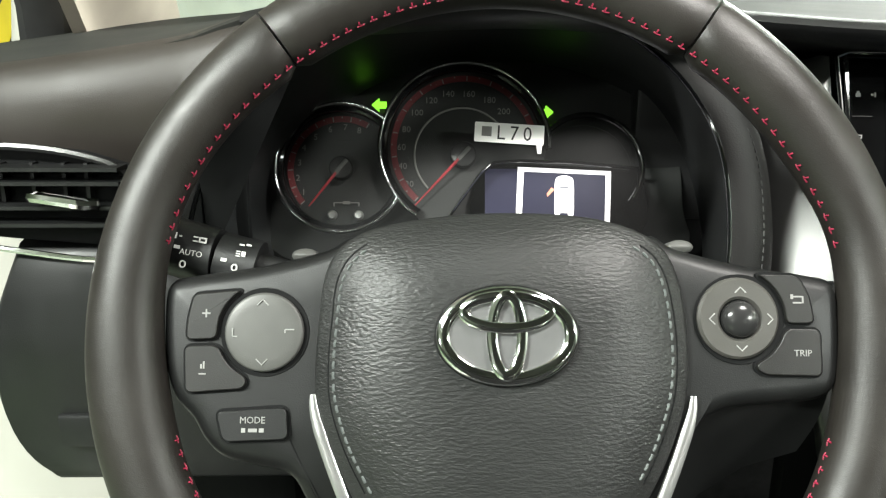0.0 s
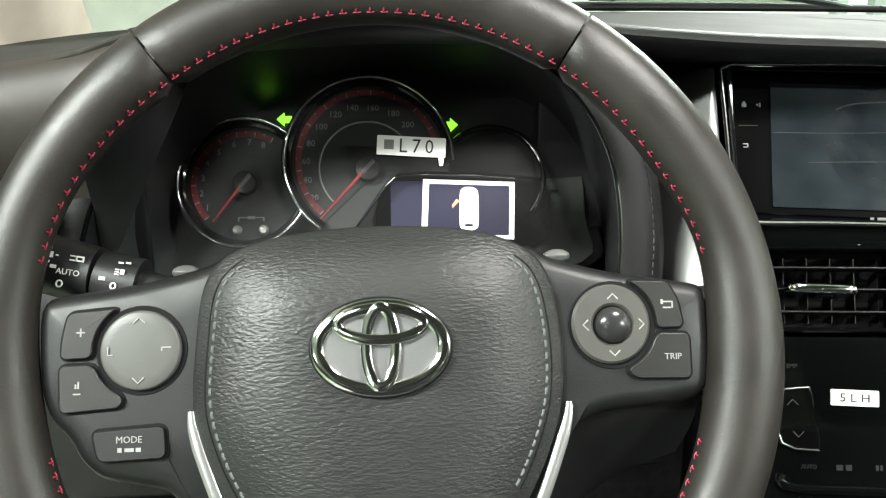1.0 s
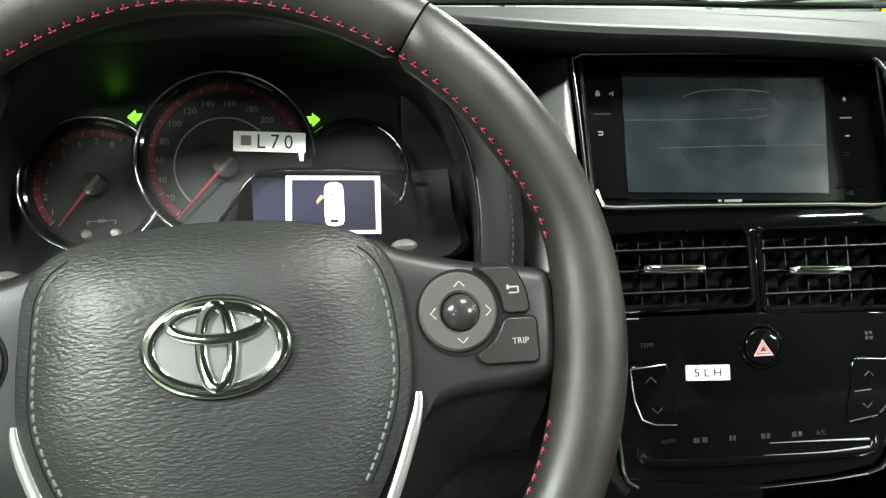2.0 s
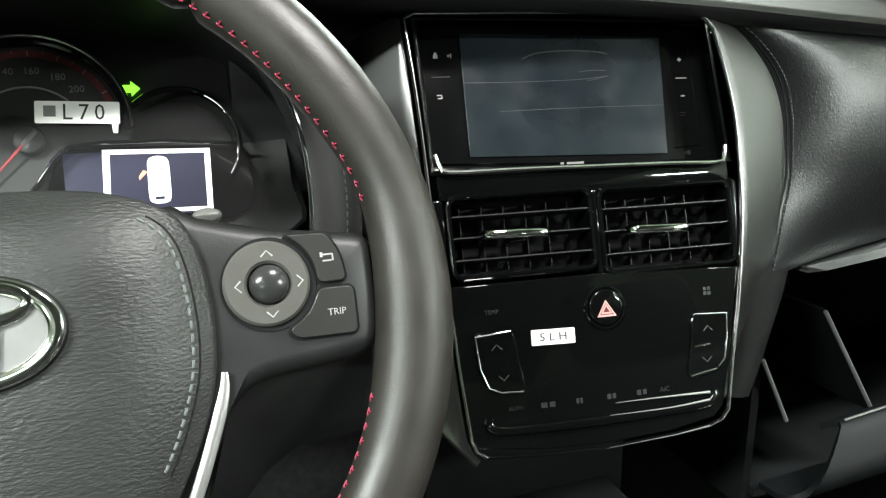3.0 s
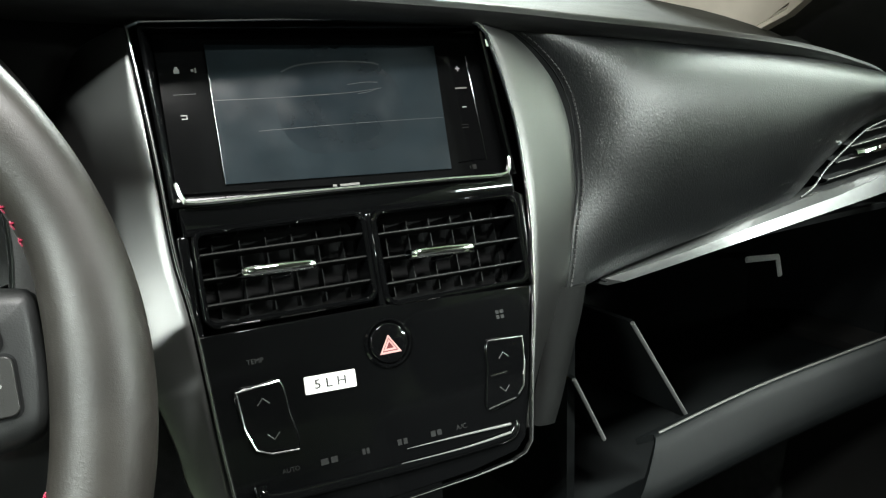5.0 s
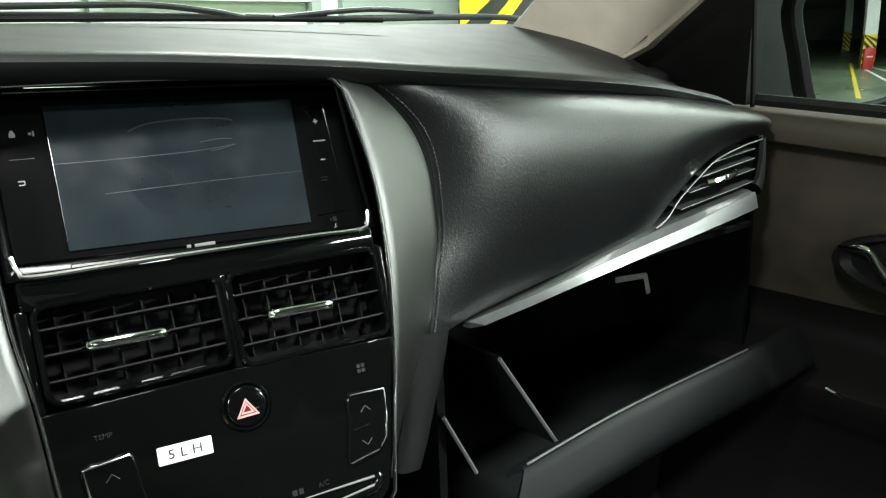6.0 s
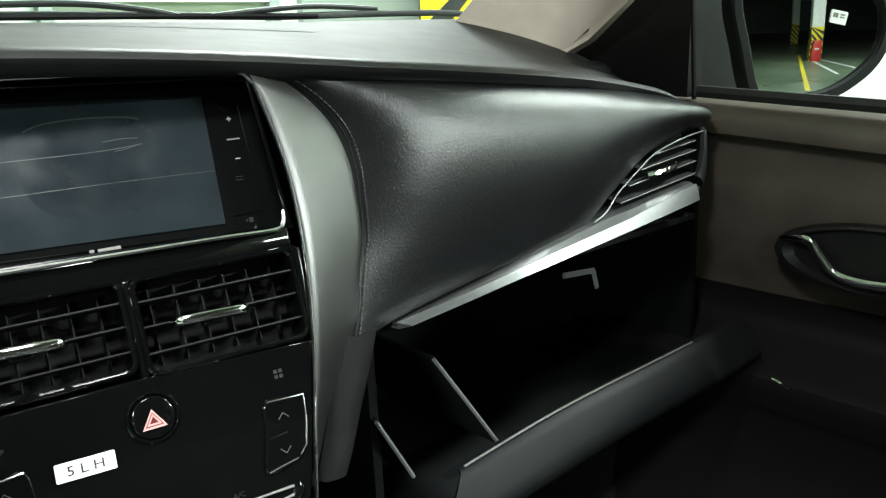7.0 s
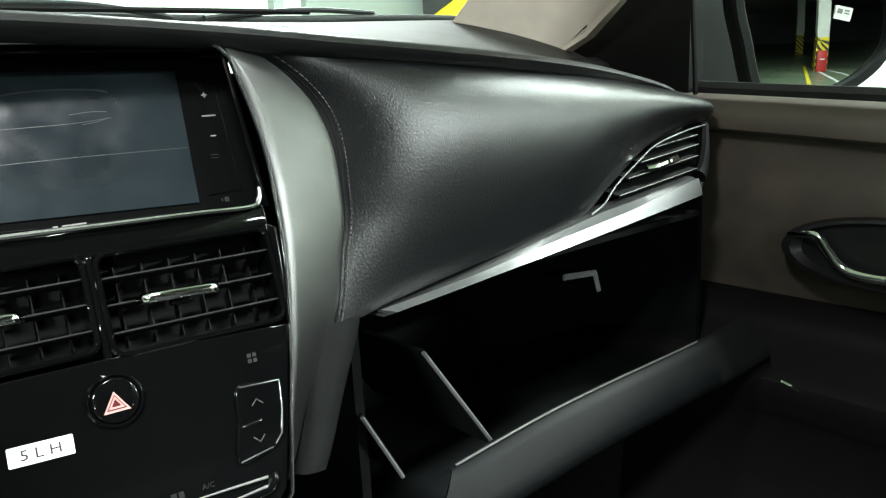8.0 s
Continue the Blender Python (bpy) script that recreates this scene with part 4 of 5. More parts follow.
    part("spoke", bm, M_PLASTIC, wheel, "charcoal plastic spoke")

# lower limb of the passenger-side spoke, turned under towards the lap
limb = [((153, -25, -8), (153, -42, -22), (148, -58, -34)), ((128, -31, -8), (129, -48, -22), (122, -66, -36)), ((107, -33, -8), (105, -54, -22), (100, -80, -38)),
        ((94, -38, -8), (89, -66, -22), (82, -100, -40)), ((86, -48, -8), (74, -88, -22), (62, -124, -42))]
part("spoke_limb", sheet([spline(row, 4) for row in limb], 2.5), M_PLASTIC, wheel, "charcoal lower spoke limb", smooth=60)

for cx, cy in ((-94, 36.6), (86.5, 41.6)):
    part("pale_oval", plate(oval(6.5, 3.4, cx, cy, 24), -20, -12, 2.0, crown=0.8), M_KEYROUND, wheel, "small pale grey oval at the spoke's upper edge")

# airbag cover, domed
HUB = [(-81, 31), (-66, 46), (-34, 53.5), (2, 56), (40, 54), (66, 46), (79, 32), (84.5, 4), (84, -25), (77, -50), (66, -73), (50, -98), (25, -116), (-2, -120), (-28, -117), (-53, -99), (-69, -73), (-80, -50), (-86, -26), (-85, 5)]
hub_out = [tuple(p) for p in spline(HUB, 4, True)]


def hub_z(s):
    return 1.0 + 19.0 * (1 - s ** 3.8)


bm = bmesh.new()
rings = [[(p[0], p[1], -14) for p in hub_out], [(p[0] * 1.0, p[1], -3) for p in hub_out]]
for s in (0.992, 0.975, 0.94, 0.88, 0.8, 0.7, 0.6, 0.5, 0.4, 0.3, 0.2, 0.1, 0.02):
    rings.append([(p[0] * s, -12 + (p[1] + 12) * s, hub_z(s)) for p in hub_out])
loft(bm, rings)
hub = part("airbag_cover", bm, M_HUB, wheel, "grained charcoal airbag cover", smooth=60)


def hub_point(p, s, lift=0.0):
    return Vector((p[0] * s, -12 + (p[1] + 12) * s, hub_z(s) + lift))


dense = [tuple(p) for p in spline(HUB, 24, True)]
dash_stitch = thread_mesh("stitch", ([(-1.5, 0, -0.1), (0, 0, 0.4), (1.5, 0, -0.1)],), 0.66, M_GREYTHREAD)
arc = 0.0
for i in range(len(dense)):
    arc += (Vector(dense[i]) - Vector(dense[i - 1])).length
    if arc > 5.0 and abs(dense[i][0]) > 67:
        arc = 0.0
        o = hub_point(dense[i], 0.885, 0.1)
        place("stitch", dash_stitch, hub, o, hub_point(dense[(i + 3) % len(dense)], 0.885) - o, (o.x * 0.004, 0, 1))
# seam grooves beside the stitching
for side in (-1, 1):
    seg = [p for p in dense if p[0] * side > 67]
    seg.sort(key=lambda p: p[1])
    part("cover_seam", sweep([hub_point(p, 0.915, -0.1) for p in seg], 0.5, 0.4, sides=5), M_BLACK, hub, "dark cover seam")

# oval badge of three chrome loops on a grey dish
EY, EZ = -0.8, 20.2
dish = part("badge_dish", plate(oval(31.5, 22.3, 0, EY), EZ - 3, EZ + 1.2, 1.5), M_PLASTIC, wheel, "dark badge surround")
part("badge_field", plate(oval(27.5, 18.4, 0, EY), EZ, EZ + 1.8, 0.5), M_FIELD, wheel, "grey badge field")


def loop3(a, b, cy, z, r, lift=0.0):
    pts = [(x, y, z + lift * (1 - (x / max(a, 1)) ** 2)) for x, y in oval(a, b, 0, cy, 64)]
    return sweep(pts, r, r * 0.5, sides=16, closed=True, power=0.85)


part("badge_loop", loop3(27.6, 18.4, EY, EZ + 2.0, 3.1), M_BADGE, wheel, "chrome outer loop")
part("badge_loop", loop3(18.7, 6.9, EY + 10.2, EZ + 2.6, 2.5, 1.0), M_BADGE, wheel, "chrome horizontal loop")
part("badge_loop", loop3(6.4, 17.2, EY + 0.3, EZ + 2.8, 2.6, 1.2), M_BADGE, wheel, "chrome upright loop")
# unreadable embossed mark low on the cover
bm = bmesh.new()
for bx, bw in ((-7, 3), (-2.5, 4), (3, 3), (7, 2.5)):
    plate(rrect(bw, 6, 0.8, bx, -70), 14.6, 15.4, 0.3, bm=bm)
part("embossed_mark", bm, M_PLASTIC, hub, "embossed unreadable mark")

# bright trims down the lower spokes
for side in (-1, 1):
    pts = spline([(side * 86.5, -28, 1), (side * 85.5, -36, 1), (side * 81, -50, 1), (side * 72, -73, 1), (side * 60, -100, -2), (side * 48, -125, -6)], 6)
    part("spoke_trim", sweep(pts, 2.9, 1.7, sides=12, power=0.8, taper=lambda f: 0.45 + 0.55 * min(1, f * 3)), M_TRIM, wheel, "bright silver spoke trim")


def rounded(pts, step=1.0, reach=3):
    """The same outline with softly rounded corners."""
    fine = []
    for i in range(len(pts)):
        a, b = Vector(pts[i]), Vector(pts[(i + 1) % len(pts)])
        k = max(1, round((b - a).length / step))
        fine += [a + (b - a) * (j / k) for j in range(k)]
    n = len(fine)
    return [tuple(sum((fine[(i + d) % n] for d in range(-reach, reach + 1)), Vector((0, 0))) / (2 * reach + 1)) for i in range(n)]


def key_plate(name, pts, z1, mat, label):
    """A key standing in a fine dark gap."""
    pts = rounded(pts)
    part("key_gap", plate(shrink(pts, -1.2), -3, -1.1, 0), M_BLACK, wheel, "fine dark gap round a key")
    return part(name, plate(pts, -3, z1, 0.5), mat, wheel, label)


def chevron(cx, cy, deg, size, z, parent, mat=None, r=0.45):
    pts = []
    for x, y in ((-size, -size * 0.5), (0, size * 0.5), (size, -size * 0.5)):
        c, s = math.cos(radians(deg)), math.sin(radians(deg))
        pts.append((cx + c * x - s * y, cy + s * x + c * y, z))
    return part("arrow_mark", sweep(pts, r, 0.2, sides=4), mat or M_PRINT, parent, "printed arrow mark", smooth=0)


def bars(cx, cy, z, parent, spec, mat=None, name="printed_mark"):
    bm = bmesh.new()
    for bx, by, bw, bh in spec:
        box(cx + bx, cy + by, z, bw, bh, 0.25, bm=bm)
    return part(name, bm, mat or M_PRINT, parent, "pale printed mark", smooth=0)


def arc_key(cx, cy, r, a0, a1, corners):
    """Key outline: an arc beside the round pad, then its outer corners."""
    return [(cx + r * math.cos(radians(a0 + (a1 - a0) * i / 10)), cy + r * math.sin(radians(a0 + (a1 - a0) * i / 10))) for i in range(11)] + corners


def dense_outline(pts, n=8):
    out = []
    for i in range(len(pts)):
        a, b = Vector(pts[i]), Vector(pts[(i + 1) % len(pts)])
        out += [tuple(a + (b - a) * j / n) for j in range(n)]
    return out


# left key group
part("key_gap", plate(oval(20.4, 20.4, -109.4, 0), -3, -1.0, 0.2), M_BLACK, wheel, "fine dark gap round the pad")
lp = part("round_pad", plate(oval(18.1, 18.1, -109.4, 0), -3, 1.6, 1.2, crown=0.5), M_KEYROUND, wheel, "grey round pad")
for cx, cy, deg in ((-110, 13.5, 0), (-110, -13.5, 180)):
    chevron(cx, cy, deg, 2.6, 2.2, lp, r=0.35)
bars(-110, 0, 2.25, lp, [(-13.5, 0, 0.6, 3.6), (-12.4, -2.0, 2.2, 0.6), (12.5, 1.2, 4.2, 0.6), (10.4, 0.4, 0.6, 1.6)])
k1 = arc_key(-109.4, 0, 21.8, 118, 188, [(-145.0, -3.6), (-144.6, 6), (-142, 17.4)])
kp = key_plate("volume_key", k1, 1.2, M_KEY, "charcoal volume key")
bars(-136, 8.5, 1.4, kp, [(0, 0, 3.8, 0.7), (0, 0, 0.7, 3.8)])
k2 = arc_key(-109.4, 0, 21.8, 196, 250, [(-117.5, -25.6), (-144.6, -27.6), (-145.6, -6.4)])
kp = key_plate("volume_key", k2, 1.2, M_KEY, "charcoal volume key")
bars(-137, -16, 1.4, kp, [(0.6, 1, 0.7, 3.2), (-0.6, 0.4, 0.7, 2.0), (0, -3.0, 3.2, 0.6)])
mk = key_plate("mode_key", dense_outline([(-130.5, -36), (-98.5, -34), (-97.5, -48.3), (-127, -49.5)], 4), 1.0, M_PLASTIC, "black mode key")
letters("key_text", "MODE", 4.3, -113.6, -39.8, 1.2, M_PRINT, mk, stretch=0.95)
bars(-113.6, -44.2, 1.2, mk, [(-4.0, 0, 1.8, 2.0), (0.2, 0, 4.0, 1.6), (4.2, 0, 2.2, 1.8)])

# right key group
part("key_gap", plate(oval(20.8, 20.8, 109, 7), -3, -1.0, 0.2), M_BLACK, wheel, "fine dark gap round the pad")
rp = part("round_pad", band(oval(18.7, 18.7, 108, 7.4), oval(9.2, 9.2, 108.6, 7), -3, 1.6, 1.2), M_KEYRING, wheel, "dark grey ring pad")
part("centre_button", lathe([(8.6, -2), (8.6, 0.8), (8.0, 2.6), (6.5, 4.0), (4.2, 5.0), (2.0, 5.5), (0.2, 5.6)], 28, c=(109, 7)), M_BALL, rp, "domed dark centre button", smooth=80)
for cx, cy, deg in ((109, 20.3, 0), (109, -6.3, 180), (95.7, 7, 90), (122.3, 7, -90)):
    chevron(cx, cy, deg, 2.5, 1.8, rp, r=0.38)
k3 = arc_key(108, 7.4, 22.2, 66, -6, [(143.0, 5.2), (141, 18), (136.0, 27.2)])
kp = key_plate("return_key", k3, 1.0, M_KEY, "charcoal return key")
bars(135, 16, 1.2, kp, [(0.6, 1.4, 4.4, 0.7), (0.2, -1.4, 4.0, 0.7), (2.8, 0, 0.7, 3.2), (-2.2, 1.4, 1.2, 2.2)])
k4 = arc_key(108, 7.4, 22.2, -12, -72, [(118.6, -18.3), (145.6, -18.8), (145.6, 2.4)])
kp = key_plate("trip_key", k4, 1.0, M_KEY, "charcoal trip key")
letters("key_text", "TRIP", 4.2, 137, -8.5, 1.2, M_PRINT, kp)

# ---------- column shroud and stalks ----------
shroud = thing("column_shroud", plane_frame((0.026, 0.36, 0.955), (-0.02, -0.9324, 0.3609)), "charcoal plastic steering column shroud", "column shroud")
bm = bmesh.new()
so = [tuple(p) for p in spline([(-52, 52), (0, 58), (52, 52), (60, 0), (50, -48), (0, -56), (-50, -48), (-60, 0)], 6, True)]
loft(bm, [[(*p, -150) for p in so], [(*p, -20) for p in so], [(*p, -8) for p in shrink(so, 6)]])
part("shell", bm, M_PLASTIC, shroud, smooth=50)

stalk = thing("light_stalk", plane_frame((0.012, 0.3486, 0.9555), (-0.02, -0.9324, 0.3609)) @ pose(-0.1275, 0.0445, 0, 0, 0, -10) @ Matrix.Diagonal((1.12, 1.12, 1.12, 1)) @ pose(0.125, -0.051, 0), "black light switch stalk with white printed marks", "control stalk")
part("arm", sweep([(-40, 40, -2), (-66, 47, 2), (-106, 50, 6)], 7, 8, sides=14, power=0.8), M_PLASTIC, stalk)
col = part("collar", sweep([(-104, 49.5, 6), (-107, 49.6, 6), (-119, 50.5, 6), (-122, 50.7, 6)], 12.5, 12.5, sides=28), M_PLASTIC, stalk, "charcoal fog lamp collar")
kn = part("twist_knob", sweep([(-123.5, 51, 6), (-125, 51, 6), (-148, 53.5, 6), (-154, 54.2, 6), (-157, 54.5, 6)], 13.2, 13.2, sides=30, taper=lambda f: 1 - 0.3 * max(0, f - 0.72) / 0.28), M_PLASTIC, stalk, "charcoal twist knob")
SZ = 19.2
bars(-140.4, 57.2, SZ, kn, [(0, 0, 2.6, 2.6), (0, 3.0, 0.7, 1.2), (0, -3.0, 0.7, 1.2), (3.0, 0, 1.2, 0.7), (-3.0, 0, 1.2, 0.7)], M_STALKPRINT)
bars(-129, 57.0, SZ, kn, [(1.6, 0.9, 2.4, 0.7), (1.6, -0.9, 2.4, 0.7), (2.8, 0, 0.7, 2.4), (-1.8, 0.9, 2.2, 0.6), (-1.8, -0.9, 2.2, 0.6), (0, 0, 0.7, 2.4)], M_STALKPRINT)
letters("knob_text", "AUTO", 3.6, -131.6, 50.6, SZ, M_STALKPRINT, kn)
part("knob_text", band(oval(1.5, 1.7, -134.3, 45.4, 16), oval(0.9, 1.1, -134.3, 45.4, 16), SZ - 0.6, SZ - 0.1, 0.05), M_STALKPRINT, kn, "printed ring mark", smooth=0)
bars(-138.0, 52.3, SZ + 0.3, kn, [(0, 0, 2.6, 1.5)], M_STALKPRINT)
bars(-109.6, 58.2, SZ - 2.2, col, [(-1.5, 0, 2.2, 0.7), (1.5, 0.4, 2.2, 0.7)], M_STALKPRINT)
bars(-110.4, 54.3, SZ - 0.8, col, [(1.0, 0, 1.8, 2.2), (-1.3, 0.8, 1.8, 0.5), (-1.3, -0.2, 1.8, 0.5), (-1.3, -1.2, 1.8, 0.5)], M_STALKPRINT)
part("knob_text", band(oval(1.4, 1.6, -112, 47.9, 16), oval(0.8, 1.0, -112, 47.9, 16), SZ - 0.6, SZ - 0.1, 0.05), M_STALKPRINT, col, "printed ring mark", smooth=0)
bars(-117.2, 50.4, SZ - 0.5, col, [(0, 0, 2.6, 1.5)], M_STALKPRINT)
wst = thing("wiper_stalk", plane_frame((0.026, 0.352, 0.964), (-0.02, -0.9324, 0.3609)), "black wiper stalk behind the wheel", "control stalk")
part("arm", sweep([(60, 10, -40), (100, 11, -40), (150, 13, -40), (172, 14, -40)], 10, 12, sides=14, power=0.8), M_PLASTIC, wst)
part("knob", sweep([(166, 14, -40), (170, 14, -40), (193, 15, -39), (197, 15, -39)], 13, 14, sides=20), M_PLASTIC, wst)
# ---------- instrument cluster ----------
cm = plane_frame((0.07, 0.54, 1.03), (-0.02, -0.9324, 0.36))
cluster = thing("instrument_cluster", cm, "black instrument cluster with red-ringed dials and lit display", "instrument cluster")
BACK = [(-205, -62), (-212, -20), (-200, 25), (-170, 58), (-120, 84), (-60, 96), (0, 94), (50, 80), (88, 52), (108, 10), (112, -40), (108, -75), (0, -90), (-150, -88)]
back = [tuple(p) for p in spline(BACK, 4, True)]
part("face_plate", plate(back, -26, -22, 0.5), M_DIAL, cluster, "matt black face plate")


def dial(cx, cy, r, numerals, nr, nsize, a_start, a_end, ticks, needle_deg, arcs, ring, hubx, huby, face, top=-8):
    part("dial_face", plate(face, -22, top, 0.5), M_DIAL, cluster, "black dial face")
    part("bezel", sweep([(x, y, 0) for x, y in oval(r, r, cx, cy, 56, *ring)], 1.8, 2.4, sides=12), M_RING, cluster, "dark chrome dial bezel")
    part("inner_bezel", sweep([(x, y, -4) for x, y in oval(r - 3.2, r - 3.2, cx, cy, 56, *ring)], 2.4, 3.5, sides=8), M_GLOSS, cluster, "gloss black inner ring")
    # red scale band
    rb0, rb1 = r - 7.5, r - 12.0
    bm = bmesh.new()
    A = [a_start + (a_end - a_start) * i / 60 for i in range(61)]
    sheet([[(cx + rr * math.cos(radians(a)), cy + rr * math.sin(radians(a)), -7.4) for a in A] for rr in (rb0, rb1)], 0.4, bm=bm)
    part("scale_band", bm, M_REDBAND, cluster, "dark red scale band")
    bm = bmesh.new()
    for i in range(ticks + 1):
        a = radians(a_start + (a_end - a_start) * i / ticks)
        p0, p1 = rb0 - 0.5, rb1 + (0.5 if i % 2 == 0 else 3)
        sweep([(cx + p0 * math.cos(a), cy + p0 * math.sin(a), -6.8), (cx + p1 * math.cos(a), cy + p1 * math.sin(a), -6.8)], 0.45, 0.2, sides=4, bm=bm)
    part("scale_ticks", bm, M_NUMERAL, cluster, "pale scale ticks")
    for s, x, y in numerals:
        letters("numeral", s, nsize, x, y, -7.2, M_NUMERAL, cluster)
    a = radians(needle_deg)
    tip = r - 11
    face_x, face_y = cx, cy
    cx, cy = hubx, huby
    part("needle_tail", sweep([(cx - 7 * math.cos(a), cy - 7 * math.sin(a), 0.2), (cx + 5 * math.cos(a), cy + 5 * math.sin(a), 0.2)], 1.6, 0.6, sides=6), M_KEYROUND, cluster, "pale grey needle tail")
    part("needle", sweep([(cx + 4 * math.cos(a), cy + 4 * math.sin(a), -0.2), (cx + tip * math.cos(a), cy + tip * math.sin(a), -3.5)], 1.2, 0.6, sides=6, taper=lambda f: 1 - 0.6 * f), M_NEEDLE, cluster, "red needle")
    part("needle_cap", lathe([(arcs, -8), (arcs, -2), (arcs * 0.9, -0.5), (arcs * 0.5, 0.2), (0.2, 0.3)], 28, c=(cx, cy)), M_BALL, cluster, "grey needle cap")


TACH = [("1", -168.4, -32.4), ("2", -172.7, -21.8), ("3", -171.8, -10.6), ("4", -168.8, 0.6), ("5", -160.4, 8.6), ("6", -149.9, 14.5), ("7", -138.8, 16), ("8", -128.6, 13.6)]
dial(-141, -15, 47, TACH, 0, 6.5, 222, 60, 16, 231, 8.5, (49, 332), -141, -15, oval(45, 45, -141, -15), -9.2)
SPD = [("20", -91.5, -25.9), ("40", -96.5, -12.7), ("60", -97.5, 1.4), ("80", -94, 14.7), ("100", -86.5, 27.3), ("120", -76, 36.5), ("140", -63.6, 41.5), ("160", -48.4, 41.5), ("180", -33.2, 37), ("200", -22.5, 28.5)]
dial(-51.5, 1.5, 61.5, SPD, 0, 6.5, 228, 8, 22, 227, 9.5, (-2, 236), -52.5, -5, oval(59.5, 59.5, -51.5, 1.5, 48, -9, 226) + [(-80, -58), (-72, -58), (-61, -46), (-51, -32), (-41, -18), (-31, -9.5), (-12, -8)])
bm = sweep([(x, y, -7) for x, y in oval(35, 35, -53, -4, 40, 35, 225)], 0.7, 0.3, sides=6)
part("inner_arc", bm, M_NUMERAL, cluster, "thin silver inner arc")
bars(-54, 32, -7, cluster, [(0, 0, 8, 1.2)], M_DIMPRINT)
bars(-138, 6, -7, cluster, [(0, 0, 14, 1.2)], M_DIMPRINT)
bars(-137, -41, -7, cluster, [(-9, 0, 1, 3), (9, 0, 1, 3), (0, 1.2, 18, 0.7), (0, 1.2, 5, 2.2)], M_NUMERAL)
for tx in (-147, -128):
    part("telltale_knob", lathe([(3.6, -8), (3.4, -5), (2.5, -4), (0.2, -3.8)], 16, c=(tx, -49)), M_TRIM, cluster, "small silver telltale")
# right gauge arch and divider
part("gauge_face", plate(oval(36, 36, 38, -14), -23, -20, 0.5), M_DIAL, cluster, "blank black gauge face")
part("gauge_bezel", sweep([(x, y, -2) for x, y in oval(39, 39, 38, -14, 40, -40, 150)], 2.2, 2.0, sides=8), M_GLOSS, cluster, "gloss black gauge arch")
part("gauge_edge", sweep([(x, y, 0) for x, y in oval(38.5, 38.5, 38, -14, 40, -35, 60)], 0.7, 0.7, sides=6), M_CHROME, cluster, "bright gauge edge")
# display
dm = part("display", plate([tuple(p) for p in spline([(-40, -14), (-34, -10), (20, -10), (70, -12.5), (80, -16), (80, -58), (20, -64), (-44, -60)], 4, True)], -22, -15.6, 0.4), M_GLOSS, cluster, "black display surround")
part("display_field", plate(dense_outline([(-36, -12.5), (-12, -12.5), (-12, -60), (-36, -60)], 3), -16, -15.2, 0.1), M_LCD, dm, "lit navy display field")
part("display_field", plate(dense_outline([(-11, -12.5), (57, -14.8), (55, -58), (-13, -58)], 3), -16, -15.0, 0.1), M_LCD, dm, "lit navy display field")
o = dense_outline([(-11.6, -11.2), (57.4, -14.0), (55.6, -57.5), (-13.6, -54.7)], 3)
i_ = dense_outline([(-7.2, -14.6), (53.4, -17.0), (52.0, -54.6), (-9.2, -52.4)], 3)
part("display_frame", band(o, i_, -15.4, -14.6, 0.1), M_LCDWHITE, dm, "glowing white display frame")
part("car_symbol", plate([tuple(p) for p in spline([(16, -21), (19, -18), (22.5, -17.5), (26, -18), (29.3, -21), (29.6, -33), (29.0, -47), (26, -49.8), (22, -50.2), (17.6, -49.5), (15.2, -46), (15.4, -33)], 3, True)], -15.0, -14.5, 0.1), M_LCDWHITE, dm, "white car symbol")
part("door_symbol", plate([(15.6, -28), (10, -33.5), (9.6, -31), (13, -26.5)], -15.0, -14.5, 0.05), M_LCDORANGE, dm, "orange open door symbol")
bars(22, -46.5, -14.4, dm, [(0, 0, 6, 2.0)], M_LCD)
bars(22.5, -26.5, -14.4, dm, [(0, 0, 7, 0.7)], M_LCD)
part("display_rim", sweep([(x, y, -6) for x, y in ((-72, -62), (-60, -46), (-50, -32), (-40, -18), (-30, -10), (-10, -8.5), (30, -9.5), (78, -14))], 1.3, 2.5, sides=8), M_GLOSS, cluster, "gloss black display rim")
part("display_rim_edge", sweep([(x, y, -3.2) for x, y in ((-72, -62), (-60, -46), (-50, -32), (-40, -18), (-33, -11.5))], 0.7, 0.7, sides=6), M_CHROME, cluster, "bright rim edge")
# turn arrows, lit
for cx, cy, s in ((-114.8, 36.8, -1), (9.7, 31.8, 1)):
    pts = [(cx + s * x, cy + y) for x, y in ((6, 0), (0.5, 5), (0.5, 2.3), (-5, 2.3), (-5, -2.3), (0.5, -2.3), (0.5, -5))]
    part("turn_arrow", plate(pts, -22, -19, 0.1), M_GREEN, cluster, "lit green turn arrow", smooth=0)

lens_out = [tuple(p) for p in spline([(-205, -75), (-203, -20), (-185, 25), (-150, 55), (-100, 78), (-45, 88), (10, 84), (55, 68), (92, 40), (108, 0), (112, -50), (105, -80), (0, -88), (-150, -86)], 4, True)]
bm = bmesh.new()
bm.faces.new([bm.verts.new((x, y, 13)) for x, y in lens_out])
lens = part("lens_cover", bm, M_LENS, cluster, "clear plastic lens cover")
lens.visible_shadow = False
# binnacle hood: inner wall from the lip to the face plate
LIP = [(-205, -85), (-204, -35), (-190, 12), (-165, 50), (-120, 84), (-60, 104), (-5, 106), (35, 98), (72, 82), (104, 52), (124, 12), (128, -40), (122, -85)]
hood = thing("binnacle_hood", plane_frame((0.05, 0.46, 1.03), (-0.02, -0.9324, 0.36)), "charcoal leather-look hood over the instruments", "instrument hood")
lip = spline(LIP, 5)
